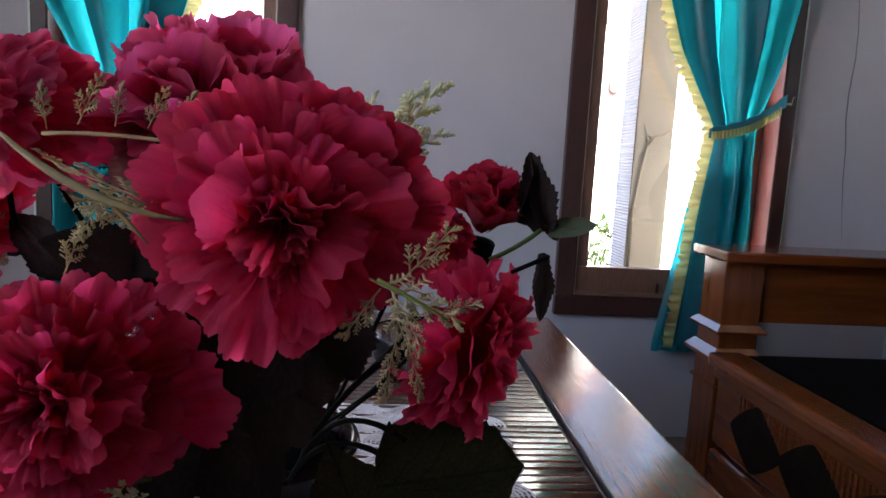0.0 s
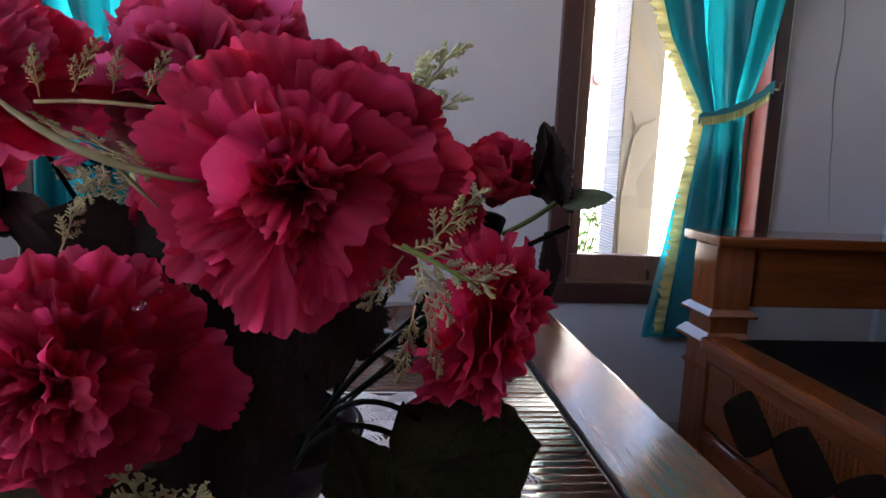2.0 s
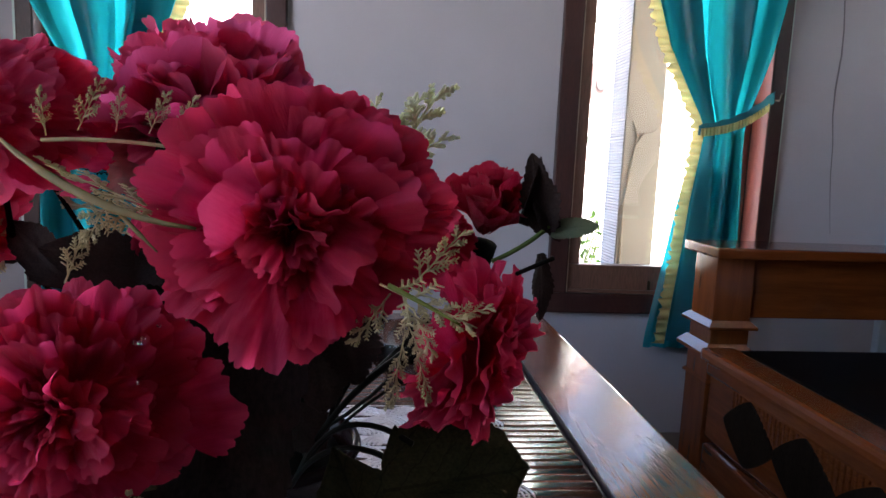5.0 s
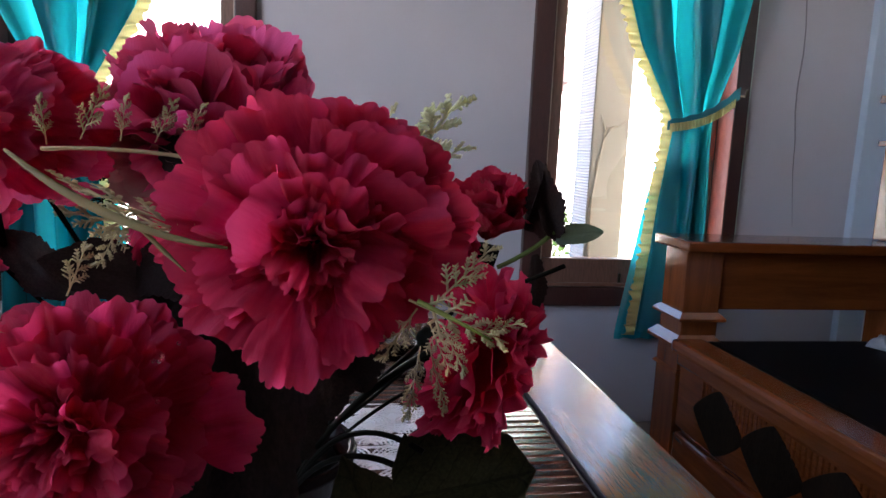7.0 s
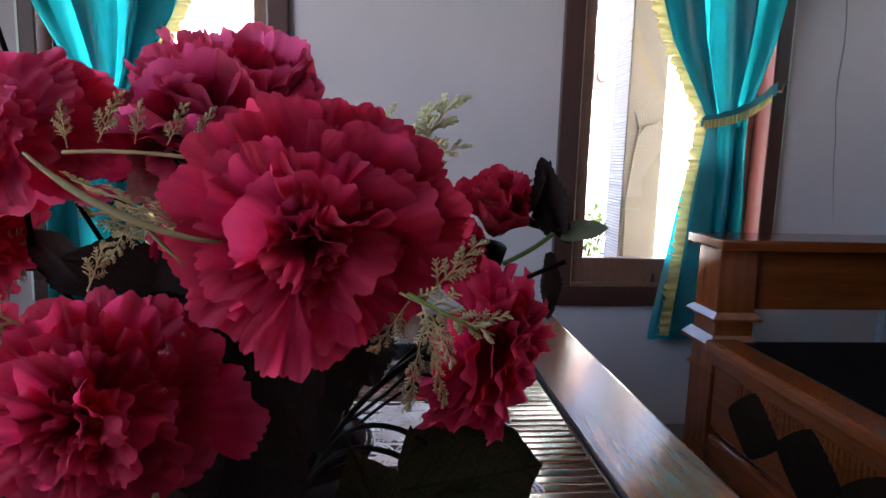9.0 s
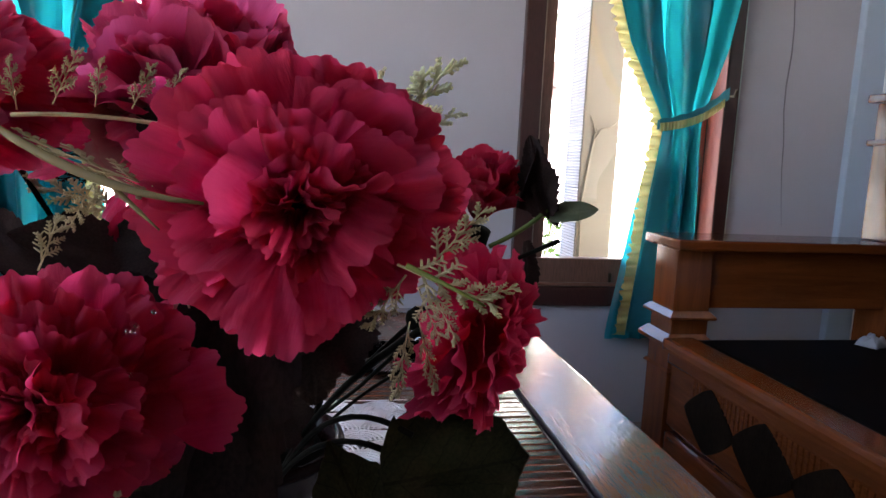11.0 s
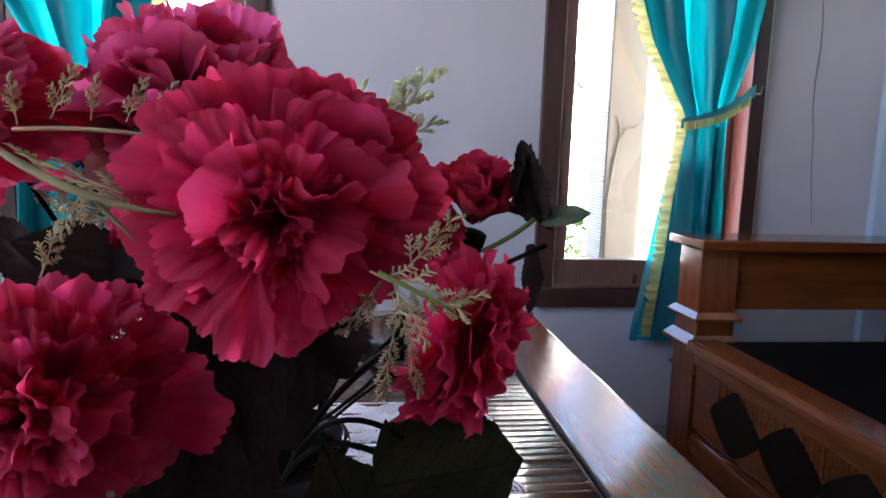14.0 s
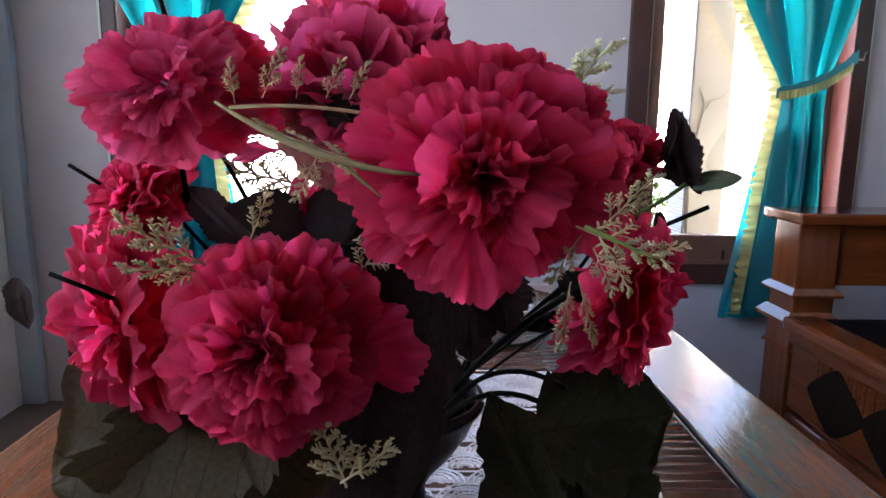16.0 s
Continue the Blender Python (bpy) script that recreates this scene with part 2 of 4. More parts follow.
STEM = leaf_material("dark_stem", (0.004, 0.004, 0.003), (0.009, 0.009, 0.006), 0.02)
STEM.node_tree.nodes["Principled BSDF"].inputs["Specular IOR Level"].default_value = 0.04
STEM_GREEN = leaf_material("green_stem", (0.07, 0.11, 0.03), (0.14, 0.19, 0.06), 0.1)
STEM_OLIVE = leaf_material("olive_stem", (0.17, 0.125, 0.055), (0.27, 0.205, 0.10), 0.2)
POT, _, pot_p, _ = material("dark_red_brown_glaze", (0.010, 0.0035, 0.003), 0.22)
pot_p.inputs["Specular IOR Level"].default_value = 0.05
METAL, _, _, _ = material("dark_bronze", (0.07, 0.055, 0.04), 0.45, 1.0)
BEIGE = plaster("weathered_timber_post", (0.168, 0.152, 0.108), 0.18)
WHITE_OUT = plaster("white_stucco", (0.80, 0.80, 0.78), 0.05)
RED_OUT = plaster("faded_red_boards", (0.11, 0.060, 0.058), 0.15)
# the post's lit side: daylight on it put into a pale blue-grey colour
RIBBED_LIT = plaster("lit_pale_blue_grey_side", (0.31, 0.335, 0.37), 0.05)
VINE = plaster("dry_vine_bark", (0.160, 0.138, 0.088), 0.2)
GREEN_OUT = plaster("pale_green_paint", (0.085, 0.125, 0.095), 0.06)
MARK_OUT = plaster("dull_grey_paint", (0.05, 0.04, 0.042), 0.1)
ROOF_OUT = plaster("clay_roof", (0.40, 0.16, 0.09), 0.2)
GROUND = plaster("pale_concrete_yard", (0.55, 0.52, 0.47), 0.12)
SHRUB = leaf_material("shrub_leaf", (0.04, 0.09, 0.02), (0.11, 0.20, 0.05), 0.4)


def glass_material():
    m = bpy.data.materials.new("window_glass")
    m.use_nodes = True
    nt = m.node_tree
    p = nt.nodes["Principled BSDF"]
    p.inputs["Roughness"].default_value, p.inputs["Transmission Weight"].default_value = 0.02, 1.0
    p.inputs["IOR"].default_value = 1.45
    tr, mx, fr = nt.nodes.new("ShaderNodeBsdfTransparent"), nt.nodes.new("ShaderNodeMixShader"), nt.nodes.new("ShaderNodeBsdfGlossy")
    fr.inputs["Roughness"].default_value = 0.03
    mx.inputs[0].default_value = 0.06
    nt.links.new(tr.outputs[0], mx.inputs[1])
    nt.links.new(fr.outputs[0], mx.inputs[2])
    nt.links.new(mx.outputs[0], nt.nodes["Material Output"].inputs["Surface"])
    return m


GLASS = glass_material()
CLEAR, _, clear_p, _ = material("clear_glass", (0.92, 0.95, 0.95), 0.04)
clear_p.inputs["Transmission Weight"].default_value, clear_p.inputs["IOR"].default_value = 1.0, 1.45

# ---------------------------------------------------------------- building helpers


def mesh_of(name, bm, mat, smooth=False):
    me = bpy.data.meshes.new(name)
    bm.to_mesh(me)
    bm.free()
    me.materials.append(mat)
    if smooth:
        me.polygons.foreach_set("use_smooth", [True] * len(me.polygons))
    return me


def part(name, bm, mat, parent=None, label="", smooth=False):
    """Links a bmesh as one mesh object under a thing or a part."""
    ob = new(name, mesh_of(name, bm, mat, smooth))
    if parent is not None:
        ob.parent = parent
    if label:
        ob["label"] = label
    return ob


def shared(name, me, parent, m):
    ob = new(name, me)
    ob.parent = parent
    ob.matrix_basis = m
    return ob


def empty(name, x=0, y=0, z=0):
    ob = new(name)
    ob.empty_display_size = 0.05
    ob.location = (x, y, z)
    return ob


def box(x0, x1, y0, y1, z0, z1, bevel=0.0, seg=2, bm=None):
    bm = bm or bmesh.new()
    g = bmesh.ops.create_cube(bm, size=1.0)
    bmesh.ops.scale(bm, vec=(x1 - x0, y1 - y0, z1 - z0), verts=g["verts"])
    bmesh.ops.translate(bm, vec=((x0 + x1) / 2, (y0 + y1) / 2, (z0 + z1) / 2), verts=g["verts"])
    if bevel:
        es = list({e for v in g["verts"] for e in v.link_edges})
        bmesh.ops.bevel(bm, geom=es, offset=bevel, segments=seg, affect="EDGES", profile=0.6)
    return bm


def tube(points, radii, sides=7, bm=None):
    """A round, tapered stalk along points."""
    bm = bm or bmesh.new()
    pts = [Vector(p) for p in points]
    if isinstance(radii, (int, float)):
        radii = [radii] * len(pts)
    rings = []
    ref = Vector((0.3, 0.2, 0.93))
    for i, p in enumerate(pts):
        d = (pts[min(i + 1, len(pts) - 1)] - pts[max(i - 1, 0)]).normalized()
        a = d.cross(ref if abs(d.dot(ref)) < 0.95 else Vector((1, 0, 0))).normalized()
        b = d.cross(a)
        rings.append([bm.verts.new(p + radii[i] * (math.cos(t) * a + math.sin(t) * b)) for t in [2 * math.pi * k / sides for k in range(sides)]])
    for r0, r1 in zip(rings, rings[1:]):
        for k in range(sides):
            bm.faces.new((r0[k], r0[(k + 1) % sides], r1[(k + 1) % sides], r1[k]))
    bm.faces.new(rings[0][::-1])
    bm.faces.new(rings[-1])
    return bm


def bend(a, b, c, n=8):
    """Points of a soft bow from a by way of b to c."""
    a, b, c = Vector(a), Vector(b), Vector(c)
    return [a * (1 - t) ** 2 + b * 2 * t * (1 - t) + c * t * t for t in [i / n for i in range(n + 1)]]


def lathe(profile, sides=40):
    bm = bmesh.new()
    rings = [[bm.verts.new((r * math.cos(2 * math.pi * k / sides), r * math.sin(2 * math.pi * k / sides), z)) for k in range(sides)] for r, z in profile]
    for r0, r1 in zip(rings, rings[1:]):
        for k in range(sides):
            bm.faces.new((r0[k], r0[(k + 1) % sides], r1[(k + 1) % sides], r1[k]))
    bm.faces.new(rings[0][::-1])
    bm.faces.new(rings[-1])
    return bm


def sheet(fn, nu, nv, thick=0.0):
    """A grid surface fn(u, v) with u, v from 0 to 1."""
    bm = bmesh.new()
    vs = [[bm.verts.new(fn(i / nu, j / nv)) for i in range(nu + 1)] for j in range(nv + 1)]
    for j in range(nv):
        for i in range(nu):
            bm.faces.new((vs[j][i], vs[j][i + 1], vs[j + 1][i + 1], vs[j + 1][i]))
    if thick:
        bmesh.ops.solidify(bm, geom=bm.faces[:], thickness=thick)
    return bm


# ---------------------------------------------------------------- room shell
WALL_Y, X_LEFT, X_RIGHT, Y_BACK, CEIL_Z = 1.85, -1.27, 1.775, -3.4, 2.9
WIN = [("window_1", -0.945, -0.225), ("window_2", 0.57, 1.27)]
SILL, HEAD = 0.40, 1.92


def structure(name, bm, mat, label=""):
    return tagged(part(name, bm, mat), label or name.replace("_", " "), "", "", "structure")


bm = box(X_LEFT - 0.15, WIN[0][1], WALL_Y, WALL_Y + 0.15, 0, CEIL_Z)
box(WIN[0][2], WIN[1][1], WALL_Y, WALL_Y + 0.15, 0, CEIL_Z, bm=bm)
box(WIN[1][2], X_RIGHT + 0.15, WALL_Y, WALL_Y + 0.15, 0, CEIL_Z, bm=bm)
for _, a, b in WIN:
    box(a, b, WALL_Y, WALL_Y + 0.15, 0, SILL, bm=bm)
    box(a, b, WALL_Y, WALL_Y + 0.15, HEAD, CEIL_Z, bm=bm)
structure("wall_north", bm, WALL, "grey-lilac painted plaster wall with two windows")
structure("wall_east", box(X_RIGHT, X_RIGHT + 0.15, Y_BACK, WALL_Y, 0, CEIL_Z), WALL_SIDE, "pale painted plaster side wall")
# the tall opening in the west wall is unseen, added to let side light in
WO0, WO1 = -0.60, 0.86
bm = box(X_LEFT - 0.15, X_LEFT, WO1, WALL_Y, 0, CEIL_Z)
box(X_LEFT - 0.15, X_LEFT, Y_BACK, WO0, 0, CEIL_Z, bm=bm)
box(X_LEFT - 0.15, X_LEFT, WO0, WO1, 0, 0.6, bm=bm)
box(X_LEFT - 0.15, X_LEFT, WO0, WO1, 2.45, CEIL_Z, bm=bm)
structure("wall_west", bm, WALL_SIDE, "pale painted plaster side wall with an added, unseen opening")
structure("wall_south", box(X_LEFT - 0.15, X_RIGHT + 0.15, Y_BACK - 0.15, Y_BACK, 0, CEIL_Z), WALL_BACK, "tan painted plaster wall behind")
structure("ceiling", box(X_LEFT - 0.15, X_RIGHT + 0.15, Y_BACK - 0.15, WALL_Y + 0.15, CEIL_Z, CEIL_Z + 0.1), CEIL, "brown boarded ceiling")
# narrow blue-grey strips at both ends of the north wall
structure("wall_column_east", box(1.68, X_RIGHT, WALL_Y - 0.03, WALL_Y, 0, CEIL_Z, 0.004), CORNER_STRIP, "blue-grey strip in the wall corner")
structure("wall_column_west", box(X_LEFT, -1.205, WALL_Y - 0.03, WALL_Y, 0, CEIL_Z, 0.004), CORNER_STRIP, "blue-grey strip in the wall corner")
floor = structure("floor", box(X_LEFT - 0.15, X_RIGHT + 0.15, Y_BACK - 0.15, WALL_Y + 0.15, -0.1, -0.006), GROUT, "dark brown ceramic tile floor")

# hairline crack down the wall beside the window
crack_pts = [(1.440, 1.42), (1.452, 1.30), (1.454, 1.22), (1.447, 1.12), (1.449, 1.04), (1.461, 0.95), (1.466, 0.85), (1.476, 0.76), (1.488, 0.67)]
structure("wall_crack", tube([(x, WALL_Y - 0.0005, z) for x, z in crack_pts], [0.0022, 0.0022, 0.0025, 0.0026, 0.0022, 0.0018, 0.0014, 0.0010, 0.0005], 5), CRACK, "thin dark wavy crack in the plaster")


# ---------------------------------------------------------------- windows
def window(name, a, b, bead_side):
    """A fixed timber window: outer frame, sash, pane."""
    y0, y1 = WALL_Y - 0.025, WALL_Y + 0.11
    frame_ob = tagged(part(name, box(a, b, y0, y1, SILL, SILL + 0.062, 0.004), FRAME), "dark brown timber window frame with one tall pane", "window", "", "structure")
    fl, fr = (0.058, 0.044) if bead_side > 0 else (0.044, 0.058)
    part("window_frame", box(a, a + fl, y0, y1, SILL + 0.062, HEAD, 0.004), FRAME, frame_ob)
    part("window_frame", box(b - fr, b, y0, y1, SILL + 0.062, HEAD, 0.004), FRAME, frame_ob)
    part("window_frame", box(a + fl, b - fr, y0, y1, HEAD - 0.06, HEAD, 0.004), FRAME, frame_ob)
    s0, s1 = WALL_Y - 0.010, WALL_Y + 0.03
    part("sash_rail", box(a + 0.060, b - 0.060, s0, s1, SILL + 0.064, SILL + 0.150, 0.004), SASH, frame_ob)
    part("sash_rail", box(a + 0.060, b - 0.060, s0, s1, HEAD - 0.13, HEAD - 0.062, 0.004), SASH, frame_ob)
    plain, red = ((a + 0.060, a + 0.098), (b - 0.098, b - 0.0475)) if bead_side > 0 else ((b - 0.098, b - 0.060), (a + 0.0475, a + 0.098))
    part("sash_stile", box(*plain, s0, s1, SILL + 0.151, HEAD - 0.131, 0.004), SASH, frame_ob)
    # stile and reveal: lit tone at window 2, shaded tone at window 1
    part("sash_stile", box(*red, WALL_Y + 0.062, WALL_Y + 0.095, SILL + 0.151, HEAD - 0.131, 0.004), SASH_LIT if bead_side > 0 else FRAME, frame_ob, "stile coloured red-brown as lit" if bead_side > 0 else "stile coloured dark brown as shaded")
    jamb = (b - 0.0470, b - 0.0442) if bead_side > 0 else (a + 0.0442, a + 0.0470)
    part("jamb_lining", box(*jamb, y0 + 0.003, WALL_Y + 0.058, SILL + 0.153, HEAD - 0.133), SASH_LIT if bead_side > 0 else FRAME, frame_ob, "reveal coloured red-brown as lit" if bead_side > 0 else "reveal coloured dark brown as shaded")
    pane = part("pane", box(a + 0.098, b - 0.098, s0 + 0.016, s0 + 0.020, SILL + 0.150, HEAD - 0.13), GLASS, frame_ob, "clear window pane")
    pane.visible_shadow = False
    for x in ((a + 0.0592,) if bead_side > 0 else (b - 0.0592,)):
        part("sash_bead", box(x - 0.0022, x + 0.0022, WALL_Y - 0.022, s0 - 0.001, SILL + 0.066, HEAD - 0.064), BEAD, frame_ob, "pale bead between frame and sash")
    part("sash_bead", box(a + 0.062, b - 0.062, WALL_Y - 0.022, s0 - 0.001, SILL + 0.0635, SILL + 0.074, 0.002), SASH, frame_ob, "brown bead along the sill")
    part("window_latch", box((a + b) / 2 - 0.03, (a + b) / 2 - 0.022, s0 - 0.008, s0, SILL + 0.075, SILL + 0.105, 0.002), METAL, frame_ob, "small dark latch")
    x = b + 0.008 if bead_side > 0 else a - 0.008
    structure("trim_" + name[-1], box(x - 0.008, x + 0.008, WALL_Y - 0.006, WALL_Y, SILL, HEAD, 0.003), EDGE, "pale green painted bead beside the window")


window("window_1", WIN[0][1], WIN[0][2], -1)
window("window_2", WIN[1][1], WIN[1][2], 1)


# ---------------------------------------------------------------- curtains
def interp(z, rows, k):
    for r0, r1 in zip(rows, rows[1:]):
        if r0[0] >= z >= r1[0]:
            f = (r0[0] - z) / (r0[0] - r1[0])
            f = f * f * (3 - 2 * f) if k == 9 else f
            return r0[k] + (r1[k] - r0[k]) * f
    return rows[-1][k] if z < rows[-1][0] else rows[0][k]


EDGES = [(2.05, 0.62, 1.25), (1.70, 0.70, 1.235), (1.50, 0.752, 1.215), (1.35, 0.805, 1.20), (1.20, 0.858, 1.175), (1.10, 0.915, 1.148),
         (1.02, 0.962, 1.125), (0.97, 0.985, 1.118), (0.90, 0.978, 1.118), (0.75, 0.962, 1.12), (0.60, 0.952, 1.122), (0.33, 0.925, 1.128)]


def curtain(sign, shift):
    """A satin curtain drawn to one side and held by a tie; sign 1: held to the right."""
    def wx(x):
        return x if sign > 0 else shift - x

    def outer(z):
        return interp(z, EDGES, 2) + (0.0 if sign > 0 else 0.05 * min(1.0, max(0.0, (z - 1.05) / 0.2)) + 0.09 * min(1.0, max(0.0, (0.95 - z) / 0.12)))
    root = tagged(empty("curtain", wx(1.05), 1.79, 0.33), "turquoise satin curtain with yellow frill, tied back", "curtain", "curtains at the windows")
    inv = Matrix.Translation(-root.location)
    z_top, z_bot = 2.05, 0.33

    def fold(u, z, k=2.7, amp=0.046):
        amp *= 0.25 + 0.75 * min(1.0, 6 * u)
        pinch = 1.0 - 0.62 * math.exp(-((z - 0.97) / 0.16) ** 2)
        ph = 0.6 * math.sin(3.1 * z) + 1.3 * noise.noise((u * 2.0, z * 0.8, 3.0 + sign))
        return amp * pinch * (math.sin(2 * math.pi * k * u + ph) + 0.40 * math.sin(2 * math.pi * (1.7 * k) * u * (1.3 - 0.4 * u) + 2 * ph) + 0.07 * math.sin(2 * math.pi * 4.1 * k * u - ph))

    def surf(u, v):
        z = z_top + (z_bot - z_top) * v
        l, r = interp(z, EDGES, 1), outer(z)
        uu = u + 0.050 * math.sin(2 * math.pi * 4.6 * u + 1.5 * math.sin(2 * z)) * min(1.0, 6 * u, 6 * (1 - u))
        return inv @ Vector((wx(l + (r - l) * uu), 1.778 + fold(u, z) + 0.012 * noise.noise((u * 3, z * 2, 7)), z))

    part("drape", sheet(surf, 120, 90), TEAL, root, "", True)

    # gathered layers behind the front one, with a single sheer strip between them
    for u0, u1, z1 in ((0.09, 0.34, 0.95), (0.58, 0.76, 0.95)):
        def under(u, v):
            z = z_top + (z1 - z_top) * v
            l, r = interp(z, EDGES, 1), outer(z)
            uu = u0 + (u1 - u0) * u
            return inv @ Vector((wx(l + (r - l) * uu), 1.800 + 0.6 * fold(uu, z) + 0.008 * math.sin(14 * u + 3 * z), z))
        part("under_layer", sheet(under, 40, 40), TEAL_THICK, root, "", True)
    for u0, u1 in ((0.10, 0.44), (0.60, 0.96)):
        def hem(u, v):
            z = 0.97 + (z_bot - 0.97) * v
            l, r = interp(z, EDGES, 1), outer(z)
            uu = u0 + (u1 - u0) * u
            return inv @ Vector((wx(l + (r - l) * uu), 1.800 + 0.6 * fold(uu, z) + 0.006 * math.sin(14 * u + 3 * z), z))
        part("under_layer", sheet(hem, 30, 30), TEAL_THICK, root, "", True)

    def back(u, v):
        z = 0.86 + (0.30 - 0.86) * v
        l = interp(z, EDGES, 1) - 0.004 - 0.042 * v
        return inv @ Vector((wx(l + 0.16 * u), 1.806 + 0.008 * math.sin(20 * u + 3 * v), z))

    part("back_fold", sheet(back, 24, 24), TEAL, root, "", True)
    # ruffled trimming down the free edge
    def frill(u, v):
        z = z_top + (z_bot - 0.01 - z_top) * v
        l = interp(z, EDGES, 1)
        w = 0.035 + 0.004 * math.sin(v * 430 + 2 * math.sin(v * 41))
        y = 1.762 + fold(0.0, z) + 0.009 * u * math.sin(v * 430 + 1.2 * math.sin(v * 37))
        return inv @ Vector((wx(l + 0.008 - w * u), y, z + 0.004 * u * math.sin(v * 300 + 1.5)))

    part("frill", sheet(frill, 4, 800), FRILL, root, "gathered yellow frill", True)

    # tie band: slopes up from the gathered cloth to the hook on the frame
    a, b = Vector((0.968, 1.742, 0.962)), Vector((1.212, 1.785, 1.062))

    def band(u, v):
        p = a.lerp(b, u)
        sag = -0.020 * math.sin(math.pi * u)
        return inv @ Vector((wx(p.x), p.y - 0.018 * math.sin(math.pi * u), p.z + sag + 0.030 * v * (0.75 + 0.5 * u) + 0.002 * math.sin(30 * u)))

    part("tie_band", sheet(band, 40, 4), TEAL_THICK, root, "", True)

    def edge(u, v):
        p = a.lerp(b, u * 0.93)
        return inv @ Vector((wx(p.x), p.y - 0.018 * math.sin(math.pi * u) - 0.005 - 0.004 * math.sin(u * 130), p.z - 0.020 * math.sin(math.pi * u * 0.93) + 0.011 - 0.024 * v))

    part("tie_frill", sheet(edge, 120, 3), FRILL, root, "gathered yellow frill", True)

    def wrap(u, v):
        t = -2.6 + 2.4 * u
        return inv @ Vector((wx(1.0 + 0.035 * math.cos(t)), 1.775 + 0.034 * math.sin(t), 0.955 + 0.028 * v + 0.01 * u))

    part("tie_knot", sheet(wrap, 16, 3), TEAL_THICK, root, "", True)
    part("hook", tube([inv @ Vector((wx(1.235), WALL_Y - 0.02, 1.075)), inv @ Vector((wx(1.235), 1.792, 1.07)), inv @ Vector((wx(1.235), 1.785, 1.09))], 0.004), METAL, root, "small metal hook")
    part("curtain_rod", tube([inv @ Vector((wx(0.58), 1.79, 2.06)), inv @ Vector((wx(1.29), 1.79, 2.06))], 0.011, 12), METAL, root, "metal rod")
    part("rod_bracket", tube([inv @ Vector((wx(0.60), 1.79, 2.06)), inv @ Vector((wx(0.60), WALL_Y, 2.06))], 0.006), METAL, root)
    part("rod_bracket", tube([inv @ Vector((wx(1.26), 1.79, 2.06)), inv @ Vector((wx(1.26), WALL_Y, 2.06))], 0.006), METAL, root)


curtain(1, 0)
curtain(-1, 0.350)

# ---------------------------------------------------------------- outside
structure("ground", box(-300, 300, -300, 400, -0.30, -0.25), GROUND, "pale concrete yard outside")
# unseen slab above the windows, added to shade the post and the near yard
shade_slab = tagged(empty("shade_roof", 0, 2.9, 2.5), "unseen clay roof slab, added to shade the post and yard", "roof", "", "structure")
part("roof_slab", box(-3.5, 3.5, -0.9, 0.9, 0.0, 0.08), ROOF_OUT, shade_slab)
pillar = tagged(empty("porch_pillar", 1.292, 3.045, -0.25), "weathered beige porch post, its ribbed side coloured as lit", "pillar")
part("shaft", box(-0.092, 0.092, -0.10, 0.10, 0.12, 2.75, 0.008), BEIGE, pillar)
part("plinth", box(-0.14, 0.14, -0.14, 0.14, 0, 0.12, 0.01), BEIGE, pillar)
# ribbed sheet over the post's west face, paler to look lit
ribs = bmesh.new()
prev = None
for k in range(361):
    z, x = 0.125 + 2.6 * k / 360, -0.0935 - 0.005 * (k % 2)
    pair = (ribs.verts.new((x, -0.098, z)), ribs.verts.new((x, 0.098, z)))
    if prev:
        ribs.faces.new((prev[0], pair[0], pair[1], prev[1]))
    prev = pair
part("ribbed_cladding", ribs, RIBBED_LIT, pillar, "ribbed side of the post, coloured pale as lit")
for pts, r in (([(-0.058, -0.104, 0.12), (-0.076, -0.106, 0.92), (-0.052, -0.108, 1.12), (-0.034, -0.106, 1.22), (-0.024, -0.104, 1.27)], [0.007, 0.006, 0.006, 0.005, 0.005]),
               ([(-0.034, -0.106, 1.22), (-0.002, -0.110, 1.27), (0.040, -0.108, 1.275), (0.078, -0.106, 1.305)], [0.005, 0.005, 0.004, 0.002]),
               ([(-0.030, -0.106, 1.25), (-0.046, -0.108, 1.30), (-0.060, -0.106, 1.33)], [0.005, 0.004, 0.002])):
    part("vine_stem", tube(pts, r, 6), VINE, pillar, "dry brown vine stem", True)
house = tagged(empty("house", 3.0, 26, -0.25), "white stuccoed house across the yard", "house")
part("wall", box(-14, 14, 0, 6, 0, 9.0), WHITE_OUT, house)
part("roof", box(-15, 15, -1, 7, 9.0, 9.4), ROOF_OUT, house)
for z0, z1 in ((6.89, 7.18), (2.14, 2.39)):
    part("painted_band", box(-13.9, 13.9, -0.04, -0.004, z0, z1, 0.01), GREEN_OUT, house, "pale green painted band")
board = part("sign_board", box(5.34, 6.20, -0.10, -0.045, 3.88, 5.28, 0.02), RED_OUT, house, "faded pink sign board")
part("sign_mark", tube([(5.58, -0.12, 4.62), (5.60, -0.12, 4.36), (5.70, -0.12, 4.26), (5.82, -0.12, 4.26), (5.90, -0.12, 4.36)], [0.02, 0.05, 0.06, 0.05, 0.02], 8), MARK_OUT, board, "dull grey curved mark", True)


